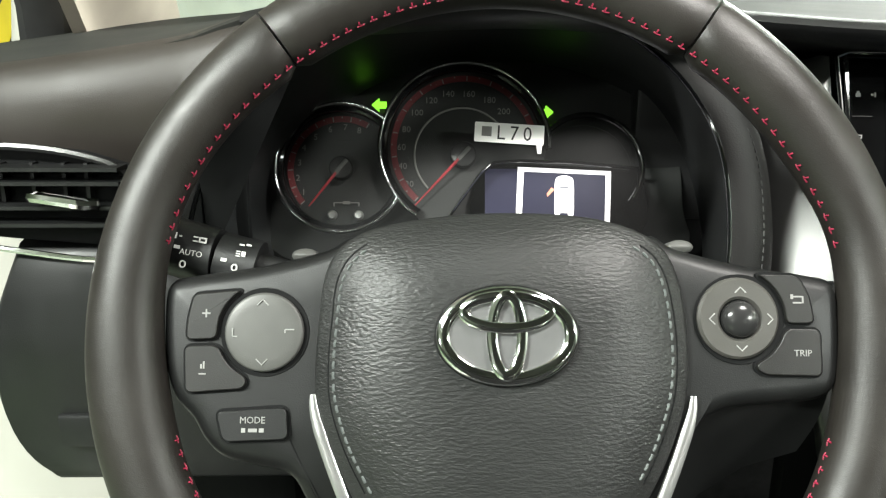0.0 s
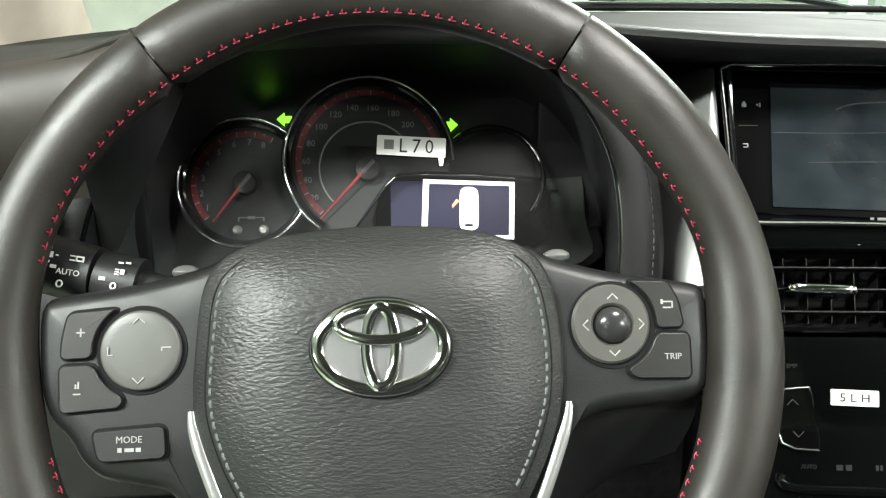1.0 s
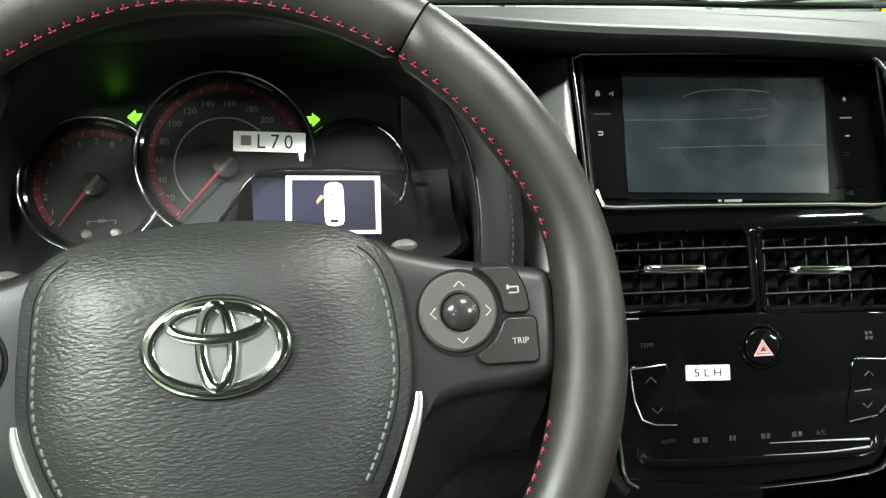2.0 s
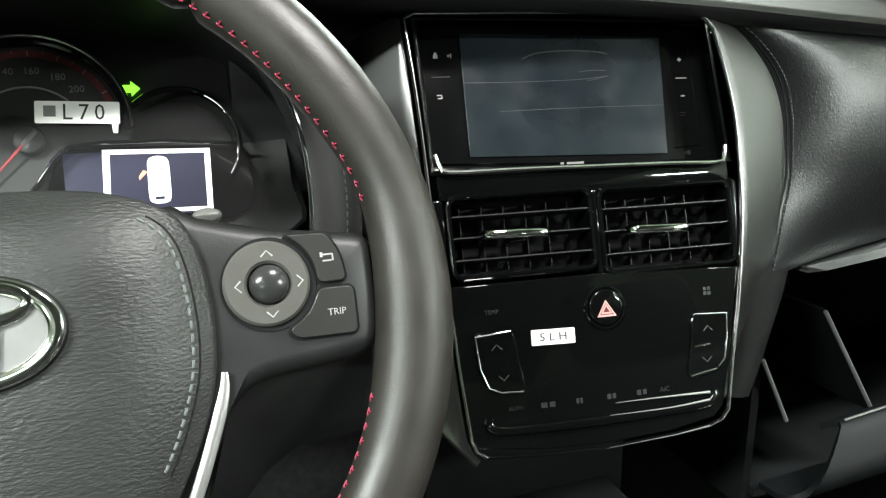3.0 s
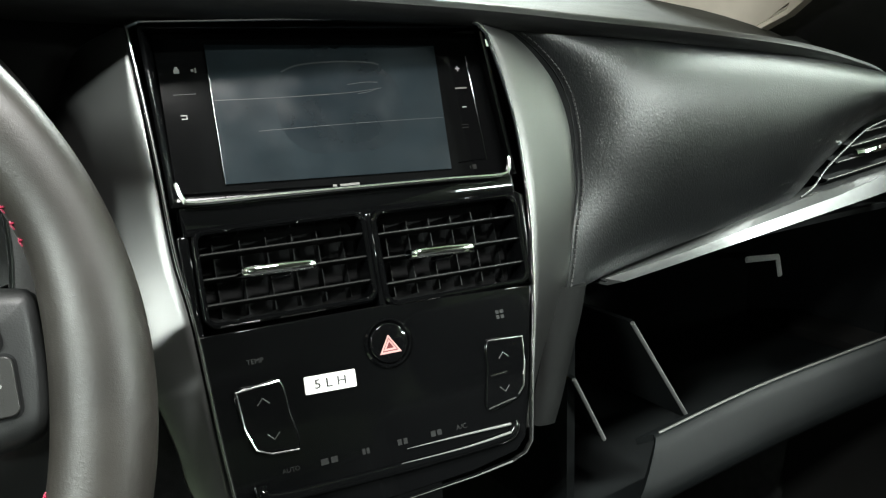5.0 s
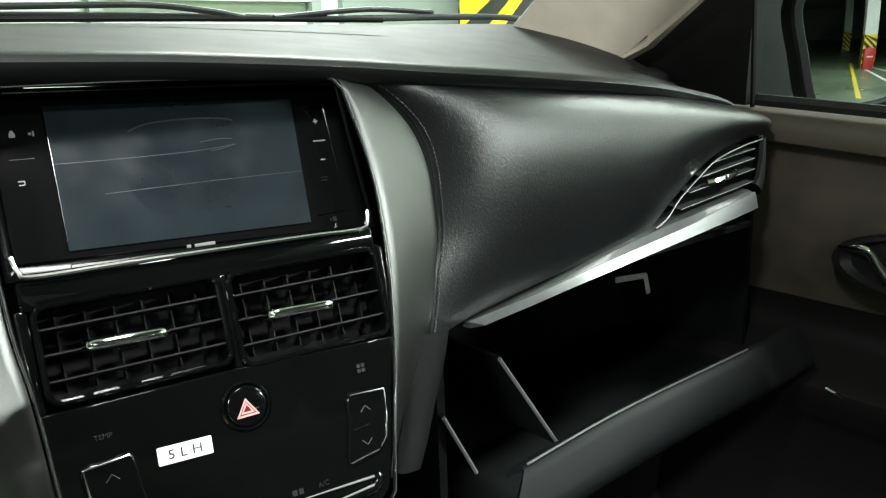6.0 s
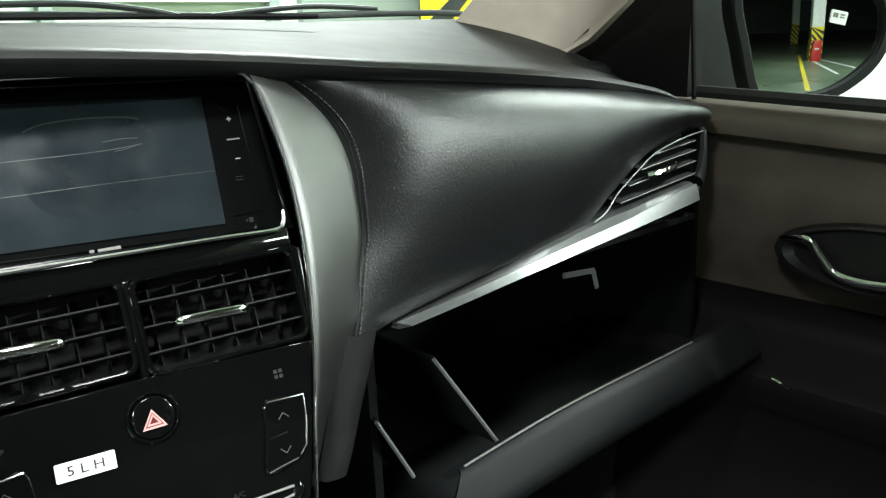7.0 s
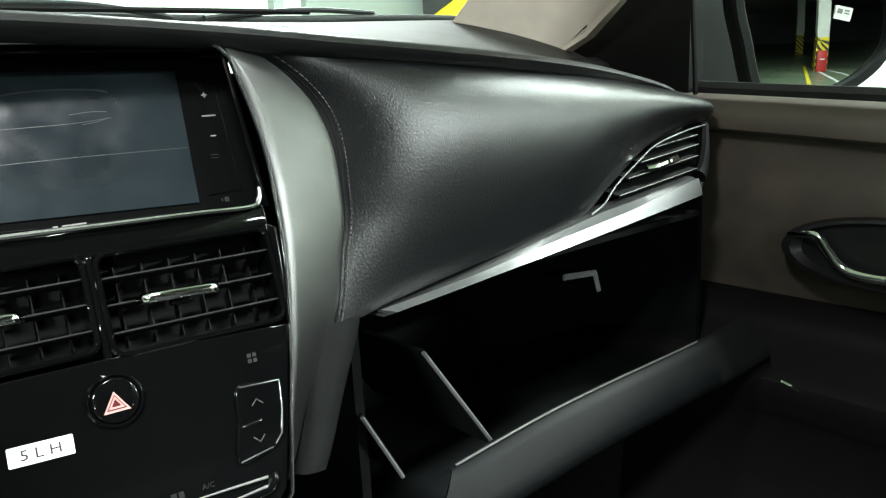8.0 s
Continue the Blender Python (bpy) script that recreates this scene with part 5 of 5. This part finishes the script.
fp = spline([(-190, -98), (-196, -48), (-182, -2), (-150, 34), (-105, 60), (-45, 72), (15, 70), (55, 58), (90, 38), (112, 8), (124, -30), (128, -72), (124, -105)], 5)
shift = plane_frame((0.05, 0.46, 1.03), (-0.02, -0.9324, 0.36)).inverted() @ cm
rows = []
for a, b in zip(lip, fp):
    far = shift @ Vector((b.x * MM, b.y * MM, -0.024))
    far = far / MM
    near = Vector((a.x, a.y, 0))
    rows.append([near, near.lerp(far, 0.08) + Vector((0, 0, -1)), near.lerp(far, 0.5), far])
part("inner_wall", sheet(rows, 1.5), M_INNER, hood, "matt black inner wall")
part("lip", sweep([(p.x, p.y, 0) for p in lip], 1.6, 2.0, sides=8), M_GLOSS, hood, "glossy black lip edge")
rows = []
for i, a in enumerate(lip):
    t = (lip[min(i + 1, len(lip) - 1)] - lip[max(i - 1, 0)]).normalized()
    nrm = Vector((-t.y, t.x))
    rows.append([(a.x + nrm.x * d, a.y + nrm.y * d, z) for d, z in ((1, 1), (4, 2.2), (10, 2.4), (18, 0.5), (26, -5), (33, -15), (37, -32), (39, -62))])
part("outer_shell", sheet(rows, 3), M_SHELL, hood, "charcoal outer shell", smooth=60)
bm = bmesh.new()
for i in range(len(lip) - 14, len(lip) - 1):
    a = lip[i]
    for k_ in range(2):
        p = lip[i].lerp(lip[i + 1], k_ / 2)
        q = lip[i].lerp(lip[i + 1], k_ / 2 + 0.3)
        sweep([(p.x + 22, p.y, -1.6), (q.x + 22, q.y, -1.6)], 0.5, 0.5, sides=4, bm=bm)
part("hood_stitching", bm, M_BLACKTHREAD, hood, "black hood stitching")

sticker = thing("paper_sticker", cm @ pose(-0.0205, 0.0065, 0.0150, 0, 0, -3.4), "white paper sticker lettered L70 on the instruments", "sticker", "paper stickers")
part("paper", plate(rrect(49, 14.2, 1.0), -0.3, 0.3, 0.1), M_PAPER, sticker, smooth=0)
for ch, lx in (("L", -6.0), ("7", 3.5), ("0", 12.8)):
    letters("sticker_text", ch, 14.5, lx, -0.3, 0.4, M_INK, sticker, stretch=0.9)
bm = box(-16.0, 0.6, 0.4, 7.0, 7.0, 0.2)
part("grey_block", bm, M_NUMERAL, sticker, "smudged grey print block", smooth=0)
part("tail", plate(dense_outline([(19.5, -7.2), (23.5, -7.2), (23.0, -13), (20.5, -13)], 2), -0.3, 0.2, 0.05), M_PAPER, sticker, "hanging sticker corner", smooth=0)
# ---------- centre stack ----------
sm = plane_frame((0.3633, 0.4077, 0.9075), (-0.095, -0.9367, 0.3369))
stack = thing("centre_console", sm, "piano-black centre console with chrome and satin silver edges", "centre console")
EDGE_L = [(-119, 199), (-116, 160), (-114, 122), (-112, 70), (-107.5, 31), (-104, -30), (-100.5, -74)]
EDGE_R = [(82, -77), (91, -38), (100.5, 1), (109, 48), (112.5, 80), (114, 121), (111.5, 152), (105, 190)]
outline = [tuple(p) for p in spline(EDGE_L, 4)] + [(-98, -81), (-92, -85)] + [(-50, -88.5), (-11, -90), (40, -88), (66, -86), (76, -83)] + [tuple(p) for p in spline(EDGE_R, 4)] + [(100, 196), (94, 199), (40, 201), (-40, 202), (-112, 202)]
part("back_shell", plate([p for p in outline if p[1] < 97], -64, -37, 1), M_VOID, stack, "black inner shell")
part("back_shell", plate([(-116, 90), (116, 90), (120, 206), (-118, 210)], -64, -52, 1), M_VOID, stack, "black inner shell")
# chrome edges
part("chrome_edge", sweep([(x, y, 1.5) for x, y in [(-112, 202.5)] + [tuple(p) for p in spline(EDGE_L, 5)] + [(-98, -81), (-92, -85)]], 1.1, 2.3, sides=10), M_EDGE, stack, "chrome edge strip")
part("chrome_edge", sweep([(x, y, 1.5) for x, y in [(66, -86), (76, -83)] + [tuple(p) for p in spline(EDGE_R, 5)] + [(100, 196.5), (94, 199.5)]], 1.0, 2.3, sides=10), M_EDGE, stack, "chrome edge strip")
# chrome here stands in for a bright reflection on the gloss edge
part("top_edge", sweep([(x, y, 1.0) for x, y in ((94, 199.5), (40, 201.5), (-40, 202.5), (-112, 202.5))], 0.8, 1.4, sides=8), M_EDGE, stack, "gloss top edge with its reflection put in as chrome")
part("bottom_edge", sweep([(x, y, 1.0) for x, y in ((-92, -85.5), (-50, -89), (-11, -90.5), (40, -88.5), (66, -86))], 1.3, 2.0, sides=12), M_GLOSS, stack, "gloss black lower edge")
# glint on the gloss edge, laid on as a satin strip
part("bottom_glint", sweep([(x, y, 3.1) for x, y in ((-11, -90.5), (40, -88.5), (66, -86))], 0.6, 0.5, sides=6, taper=lambda f: 0.1 + 0.9 * f), M_TRIM, stack, "tapering strip for the highlight on the lower edge")
# satin silver flanks: inner edge along the chrome, outer edge along the pads
RF_IN = [(104, 197), (108, 184), (111, 171), (113, 156), (115, 136), (116, 112), (115, 85), (112, 57), (107.5, 30), (102, 0), (95, -30), (89, -56), (85, -70)]
RF_OUT = [(109.2, 199.7, -2.4), (134.3, 195.7, -13.2), (160.9, 177.0, -22.8), (173.7, 156.5, -26.4), (176.7, 132.5, -26.4), (174.7, 108.5, -26.4), (169.9, 81.6, -25.8), (159.9, 54.0, -22.8), (150.8, 27.3, -20.4), (134, -4, -17), (114, -34, -13), (99, -60, -9), (89, -74, -6)]
LF_IN = [(-119, 203), (-118, 175), (-117, 150), (-116, 122), (-114, 70), (-109.5, 31), (-106, -30), (-102, -74), (-95, -88)]
LF_OUT = [(-124, 206), (-146, 200), (-159, 176), (-165, 140), (-156, 80), (-140, 22), (-127, -30), (-121, -62), (-98, -92)]


def flank_lift(x, y, edge):
    """Height of the driver-side silver flank over the console plane: edge is 0 at the chrome and 1 outside."""
    f = min(1.0, max(0.0, (y + 10) / 150))
    turn = 0.34 + 0.52 * f * f * (3 - 2 * f)
    return -turn * max(0, -x - 108) - 3.0 * edge ** 4 - 0.0005 * max(0, 10 - y) ** 2


def flank(inner, outer, side):
    rows = []
    for p, q in zip(spline(inner, 6), spline(outer, 6)):
        row = []
        for e in (0, 0.04, 0.15, 0.3, 0.45, 0.6, 0.75, 0.88, 0.96, 1.0):
            v = p.lerp(q.to_2d(), e)
            roll = 0.9 if 0.02 < e < 0.98 else 0.0
            row.append((v.x, v.y, roll + (q.z * e ** 1.1 - 0.0007 * max(0, 90 - v.y) ** 2 * (0.25 + 0.75 * e) if side > 0 else flank_lift(v.x, v.y, e))))
        row.append((q.x, q.y, row[-1][2] - 9))
        rows.append(row)
    return sheet(rows, 1.5)


part("silver_flank", flank(RF_IN, RF_OUT, 1), M_SILVER, stack, "satin silver flank trim", smooth=60)
part("silver_flank", flank(LF_IN, LF_OUT, -1), M_SILVER, stack, "satin silver flank trim", smooth=60)

# lower climate panel, flat piano black
PANEL = [(-108, 24), (-104, -30), (-101, -72), (-96, -80), (-50, -86), (-11, -88), (40, -86), (72, -81), (80, -74), (90, -38), (99, 0), (104, 20), (0, 24)]
cp = part("climate_panel", plate(dense_outline(PANEL, 3), -24, 0, 0.8), M_GLOSS, stack, "piano-black climate panel")
part("ridge_and_glint", sweep(spline([(-87, -62, 0), (-86, -68, 1), (-70, -71, 1.5), (0, -72.5, 1.5), (60, -71.5, 1.5), (72, -68, 1), (73, -63, 0)], 5), 3.2, 2.6, sides=12), M_GLOSS, cp, "gloss black lower ridge")
# two painted-in highlights on the ridge, as tapering satin strips
part("ridge_and_glint", sweep(spline([(0, -62.5, 0.6), (36, -63, 0.9), (72, -64, 0.6)], 5), 1.0, 1.0, sides=8, taper=lambda f: 0.15 + 0.85 * f), M_TRIM, cp, "tapering strip for the highlight on the ridge")
part("ridge_and_glint", sweep(spline([(-6, -69.5, 3.6), (36, -70, 4.0), (68, -68.5, 3.4)], 5), 0.9, 0.8, sides=8, taper=lambda f: 0.15 + 0.85 * f), M_TRIM, cp, "tapering strip for the highlight on the ridge")
# hazard switch
part("hazard_ring", band(oval(15, 15, -0.2, 1.1, 40), oval(12.6, 12.6, -0.2, 1.1, 40), -1, 2.0, 1.0), M_GLOSS, cp, "gloss hazard ring")
hb = part("hazard_button", plate(oval(12.2, 12.2, -0.2, 1.1, 36), -1, 2.6, 1.2, crown=0.6), M_GLOSS, cp, "round hazard button")
TR = [(0, 6.4), (-6.9, -4.6), (6.9, -4.6)]
for f0, f1 in ((1.0, 0.74), (0.6, 0.36)):
    o = dense_outline([(-0.7 + x * f0, -0.4 + y * f0) for x, y in TR], 2)
    i_ = dense_outline([(-0.7 + x * f1, -0.4 + y * f1) for x, y in TR], 2)
    part("warning_triangle", band(o, i_, 2.8, 3.7, 0.05), M_HAZARD, hb, "pink warning triangle", smooth=0)
part("warning_triangle", plate(dense_outline([(-0.7 + x * 1.0, -0.4 + y * 1.0) for x, y in TR], 2), 2.8, 3.3, 0.05), M_HAZFIELD, hb, "dark red triangle field", smooth=0)


def rocker(pts, name):
    q = [tuple(p) for p in spline(pts, 4, True)]
    ob = part("rocker_key", plate(q, -1, 1.6, 1.2), M_GLOSS, cp, "gloss black rocker key")
    return ob, q


rl, _ = rocker([(-93, -9), (-80, -7.5), (-67, -7.5), (-64, -26), (-62, -46), (-76, -45.5), (-86, -43), (-91, -30)], "l")
rr, _ = rocker([(64, -9.5), (80, -10), (90, -12), (88, -27.5), (84, -43), (77, -50), (56, -52), (60, -29)], "r")
part("key_edge", sweep([(x, y, 1.7) for x, y in ((-68, -7.5), (-92, -9.5), (-90.5, -30), (-86, -42.5), (-78, -46), (-63, -47))], 0.65, 0.65, sides=8), M_EDGE, cp, "bright key edge")
part("key_edge", sweep([(x, y, 1.7) for x, y in ((65, -10), (89, -11.5), (87.5, -27.5), (84, -42), (79, -47))], 0.65, 0.65, sides=8), M_EDGE, cp, "bright key edge")
part("key_edge", sweep([(x, y, 1.7) for x, y in ((57, -51.5), (66, -50), (77, -48.5))], 0.65, 0.65, sides=8), M_EDGE, cp, "bright key edge")
part("key_divider", sweep([(x, y, 1.7) for x, y in ((62, -32), (74, -31))], 0.6, 0.4, sides=5), M_CHROME, cp, "bright key divider")
for cx, cy, d, o_ in ((-78.5, -17, 0, rl), (-75.5, -37, 180, rl), (73.5, -20.5, 0, rr), (70.5, -41.5, 180, rr)):
    chevron(cx, cy, d, 3.4, 1.8, o_, M_PANELPRINT, 0.36)
letters("panel_text", "TEMP", 4.0, -79, 5.5, 0.15, M_DIMPRINT, cp)
letters("panel_text", "A/C", 4.4, 37, -58, 0.15, M_DIMPRINT, cp)
letters("panel_text", "AUTO", 3.6, -69, -57.5, 0.15, M_DIMPRINT, cp)
for bx, w in ((-47, 11), (-25, 5), (-2, 7), (20, 8)):
    bars(bx, -57.8, 0.15, cp, [(-w * 0.25, 0, w * 0.4, 3.4), (w * 0.27, 0, w * 0.36, 3.4)], M_DIMPRINT)
bars(77, 5, 0.15, cp, [(-1.6, 1.6, 2.4, 2.4), (1.6, 1.6, 2.4, 2.4), (-1.6, -1.6, 2.4, 2.4), (1.6, -1.6, 2.4, 2.4)], M_DIMPRINT)

# ---------- centre vents ----------
def centre_vent(cx, cy, w, h, knob_x, knob_y, label):
    v = thing("centre_air_vent", sm, label, "air vent", "centre air vents")
    q = rrect(w, h, 5, cx, cy)
    part("frame", band(shrink(q, -3.2), shrink(q, 0.2), -24, 1.0, 1.2), M_GLOSS, v, "piano-black vent frame")
    part("well", plate(rrect(w + 2, h + 2, 5, cx, cy), -42, -27, 0.5), M_BLACK, v, "black vent well")
    for dy in (0.30, 0.02, -0.27):
        y = cy - 1 + dy * h
        bm = bmesh.new()
        prof = [(-2.2, 0.35), (-2.6, 0.75), (-15, 0.5), (-15, -0.5), (-2.6, -0.75), (-2.2, -0.35)]
        loft(bm, [[(x, y + b + 0.10 * a, a) for a, b in prof] for x in (cx - w / 2, cx + w / 2)])
        sl = part("slat", bm, M_BLACK, v, "black horizontal slat", smooth=30)
        # paler strip stands in for light caught on the slat front
        part("slat_edge", box(cx, y - 0.2, -1.9, w - 1, 0.7, 0.6), M_KEY, sl, "grey strip for the lit slat edge", smooth=0)
    for i in range(6):
        x = cx - w / 2 + w * (i + 0.6) / 6.2
        vn = part("vane", box(x, cy - 1, -21, 0.9, h * 0.86, 11), M_BLACK, v, "black upright vane", smooth=0)
        # likewise a strip for the light on each vane front
        part("vane_edge", box(x, cy - 1, -15.4, 0.6, h * 0.86, 0.5), M_PLASTIC, vn, "thin strip for the lit vane edge", smooth=0)
    pts = spline([(knob_x - 21.5, knob_y + 0.7, -1), (knob_x - 19.5, knob_y + 0.7, 4), (knob_x - 15, knob_y + 0.5, 6), (knob_x, knob_y, 7), (knob_x + 15, knob_y - 0.5, 6), (knob_x + 19.5, knob_y - 0.7, 4), (knob_x + 21.5, knob_y - 0.7, -1)], 4)
    kb = part("knob", sweep(pts, 3.2, 2.4, sides=12), M_CHROME, v, "chrome vent knob")
    part("knob_grip", box(knob_x, knob_y - 4.0, 0, 12, 4, 8, 1), M_GLOSS, kb, "gloss black knob grip")
    return v


centre_vent(-51.5, 55, 96, 50, -57.5, 54.9, "black slatted driver-side centre vent with chrome knob")
centre_vent(54, 52, 96, 54, 44.5, 50.5, "black slatted passenger-side centre vent with chrome knob")
part("vent_pillar", box(1.5, 52, -8, 5, 58, 14, 2), M_GLOSS, stack, "gloss black pillar between vents")
part("vent_flank", box(-106.5, 52, -14, 7, 58, 22, 2), M_GLOSS, stack, "gloss black vent flank")
part("vent_flank", plate([(104, 22), (107, 22), (111.5, 80), (104, 84)], -24, -1, 0.8), M_GLOSS, stack, "gloss black vent flank")
part("vent_header", box(0, 88, -14, 214, 18, 25, 3), M_GLOSS, stack, "gloss black header over the vents")
part("screen_ledge", sweep(spline([(-106, 110, -2), (-103.5, 101, 0), (-97, 97.5, 1.5), (-50, 97.0, 2), (5, 96.0, 2), (60, 95.0, 2), (95, 94.0, 1.5), (103, 97.5, 0), (106, 106, -2)], 5), 1.5, 1.8, sides=8), M_EDGE, stack, "bright ledge under the screen")

# ---------- touchscreen unit ----------
unit = thing("touchscreen_unit", sm, "black double-width touchscreen radio with protective film", "touchscreen")
UNIT = [(-104, 208), (-104, 108.5), (119.5, 98.5), (112, 203)]
OPEN = [(-111, 200.5), (-108, 99.5), (108, 97), (102.5, 196)]
part("body", plate(dense_outline(UNIT, 4), -50, -28.5, 0.8), M_FASCIA, unit, "gloss black fascia")
bm = bmesh.new()
loft(bm, [[(*p, z) for p in dense_outline(q, 6)] for q, z in (([(x * 1.02, 150 + (y - 150) * 1.05) for x, y in OPEN], -2.5), (OPEN, -1.0), ([(x * 0.99, 150 + (y - 150) * 0.99) for x, y in OPEN], -2.0), (UNIT, -29.5))], caps=(False, False))
part("recess_wall", bm, M_GLOSS, stack, "gloss black screen surround")
FZ = -28.2
film = part("screen_film", plate(dense_outline([(-74.5, 199.5), (-75, 112), (75.5, 107), (79, 194)], 4), -28.6, -27.2, 0.3), M_SCREEN, unit, "smoky screen under creased film", smooth=0)
for pts in ([(-74, 164), (-36, 163.5), (10, 164), (35, 166)], [(-50, 143), (14, 143.5), (76, 143)], [(18, 163), (26, 164), (33, 166)], [(12, 169.5), (24, 170.5), (33, 170)]):
    part("film_crease", sweep([(x, y, -27.1) for x, y in spline(pts, 5)], 0.22, 0.06, sides=4), M_SCRATCH, film, "pale film crease")
part("film_imprint", plate(rrect(85, 60, 27, 6, 155), -27.6, -27.16, 0.02), M_IMPRINT, film, "darker oval imprint in the film", smooth=0)
part("film_crease", sweep([(x, y, -27.1) for x, y in spline([(-30, 180), (-18, 184), (6, 185.3), (28, 184), (36, 182)], 5)], 0.5, 0.06, sides=4), M_SCRATCH, film, "pale film arc")
bars(-92.6, 184, FZ, unit, [(0, -0.6, 3.2, 2.6), (0, 1.4, 1.8, 1.4)])
bars(-82.4, 183.6, FZ, unit, [(-1, 0, 1.6, 1.6), (0.8, 0, 1, 3.2)], M_NUMERAL)
bars(-92.3, 155, FZ, unit, [(0, 1.1, 3.6, 0.7), (0, -1.1, 3.0, 0.7), (1.6, 0, 0.7, 2.4)])
bars(-90, 169, FZ, unit, [(0, 0, 13, 0.5)], M_DIMPRINT)
bars(94, 177, FZ, unit, [(0, 0, 3.4, 0.7), (0, 0, 0.7, 3.4)])
bars(94, 163, FZ, unit, [(0, 0, 9, 1.0)], M_NUMERAL)
bars(94, 149.5, FZ, unit, [(0, 0, 3.4, 0.8)])
bars(92, 136, FZ, unit, [(0, 1, 5, 0.5), (0, -1, 5, 0.5)], M_DIMPRINT)
bars(93.3, 107, FZ, unit, [(0, 0, 3, 3.2), (-3, 0, 1, 2)], M_DIMPRINT)
bars(0.5, 104, FZ, unit, [(-8, 0, 2.6, 2.0), (2, 0, 13, 1.7)], M_NUMERAL, "maker_mark")
part("button_edge", sweep([(x, y, FZ) for x, y in ((84, 187), (102, 186), (104, 112), (82, 111))], 0.4, 0.3, sides=4), M_GLOSS, unit, "fine button column edge")

label2 = thing("paper_sticker", sm @ pose(-0.0389, -0.0143, 0.0006, 0, 0, -2), "white paper sticker lettered 5LH on the climate panel", "sticker", "paper stickers")
part("paper", plate(rrect(30.5, 10.2, 0.8), -0.2, 0.3, 0.1), M_PAPER, label2, smooth=0)
letters("sticker_text", "5 L H", 7.5, 0, -0.2, 0.4, M_INK, label2, stretch=1.15)

# ---------- console below ----------
tunnel = thing("centre_tunnel", pose(0, 0, 0), "black plastic console tunnel below the climate panel", "console tunnel")
part("body", box(0.355, 0.30, 0.49, 0.17, 0.50, 0.36, 0.03), M_VOID, tunnel, k=1)
part("cubby_floor", box(0.362, 0.44, 0.70, 0.15, 0.14, 0.01, 0.004), M_VOID, tunnel, "black open cubby floor", k=1)
part("rear_panel", box(0.362, 0.52, 0.77, 0.19, 0.02, 0.20, 0.006), M_VOID, tunnel, "black cubby back panel", k=1)

# ---------- wipers ----------
def wiper(pts, blade, label):
    w = thing("wiper", pose(0, 0, 0), label, "wiper", "windscreen wipers")
    part("arm", sweep(spline(pts, 5), 0.006, 0.004, sides=8), M_RUBBER, w, "black wiper arm", k=1)
    part("blade", sweep(spline(blade, 5), 0.004, 0.005, sides=8), M_RUBBER, w, "black wiper blade", k=1)


wiper([(0.30, 1.0, 1.172), (0.405, 1.0, 1.174), (0.528, 1.0, 1.176), (0.612, 1.0, 1.168), (0.653, 0.995, 1.160)], [(0.10, 1.01, 1.162), (0.5, 1.02, 1.164), (0.80, 1.0, 1.158)], "black driver-side windscreen wiper at rest")
wiper([(0.698, 1.0, 1.160), (0.80, 1.0, 1.169), (0.872, 1.0, 1.172), (0.97, 1.0, 1.168)], [(0.80, 1.0, 1.158), (1.072, 0.98, 1.160), (1.188, 0.95, 1.148)], "black passenger-side windscreen wiper at rest")
solo("cowl", sheet([[(-0.36 + 1.44 * i / 12, y, z - 0.02 * (i / 6 - 1) ** 2) for i in range(13)] for y, z in ((0.93, 1.13), (1.0, 1.145), (1.12, 1.135))], 0.01), M_RUBBER, "black plastic cowl under the windscreen", "cowl", kind="structure")

# ---------- things in the garage behind ----------
hazard_column(3.60, -11.28, 0.40, 0.0, 0.90)
hazard_column(4.09, -20.2, 0.40, 0.0, 0.90)
cab = thing("extinguisher_cabinet", pose(3.58, -10.95, 0), "red metal fire extinguisher cabinet beside a striped column", "cabinet")
part("body", box(0, 0, 0.275, 0.32, 0.20, 0.55, 0.012), M_REDBOX, cab, k=1)
part("door_leaf", box(0, 0.104, 0.275, 0.29, 0.008, 0.51, 0.004), M_REDBOX, cab, "red cabinet door", k=1)
part("notice", box(0, 0.110, 0.33, 0.16, 0.003, 0.03), M_WHITE, cab, "faded white notice", k=1, smooth=0)


def floor_line(x0, y0, x1, y1, w, mat, label):
    d = Vector((x1 - x0, y1 - y0, 0)).normalized()
    s = Vector((-d.y, d.x, 0)) * w / 2
    a, b = Vector((x0, y0, 0.001)), Vector((x1, y1, 0.001))
    bm = bmesh.new()
    q = [a + s, b + s, b - s, a - s]
    loft(bm, [q, [p + Vector((0, 0, 0.003)) for p in q]])
    solo("floor_marking", bm, mat, label, "floor marking", kind="structure", smooth=0)


floor_line(3.36, -13.0, 2.55, -6.0, 0.10, M_YELLOW, "worn yellow parking line on the green floor")
floor_line(3.50, -11.4, 3.62, -8.0, 0.10, M_WHITE, "worn white parking line on the green floor")
floor_line(3.86, -11.3, 4.5, -8.6, 0.10, M_WHITE, "worn white parking line on the green floor")
# rear flank of the parked car itself
solo("body_side", box(1.130, -1.35, 0.72, 0.03, 1.9, 0.50, 0.012), M_BODY, "cream white painted rear flank of the car", "car body", kind="structure")
# white tag on the mirror glass
tag = thing("mirror_tag", mm @ pose(0.031, 0.034, 0.0006, 0, 0, -12), "small white printed tag on the mirror glass", "sticker")
part("paper", plate(rrect(26, 17, 0.8), -0.2, 0.3, 0.1), M_PAPER, tag, smooth=0)
bars(0, 2, 0.4, tag, [(-6, 0, 8, 6), (5, 2, 8, 2), (5, -1.5, 8, 1.5)], M_NUMERAL)
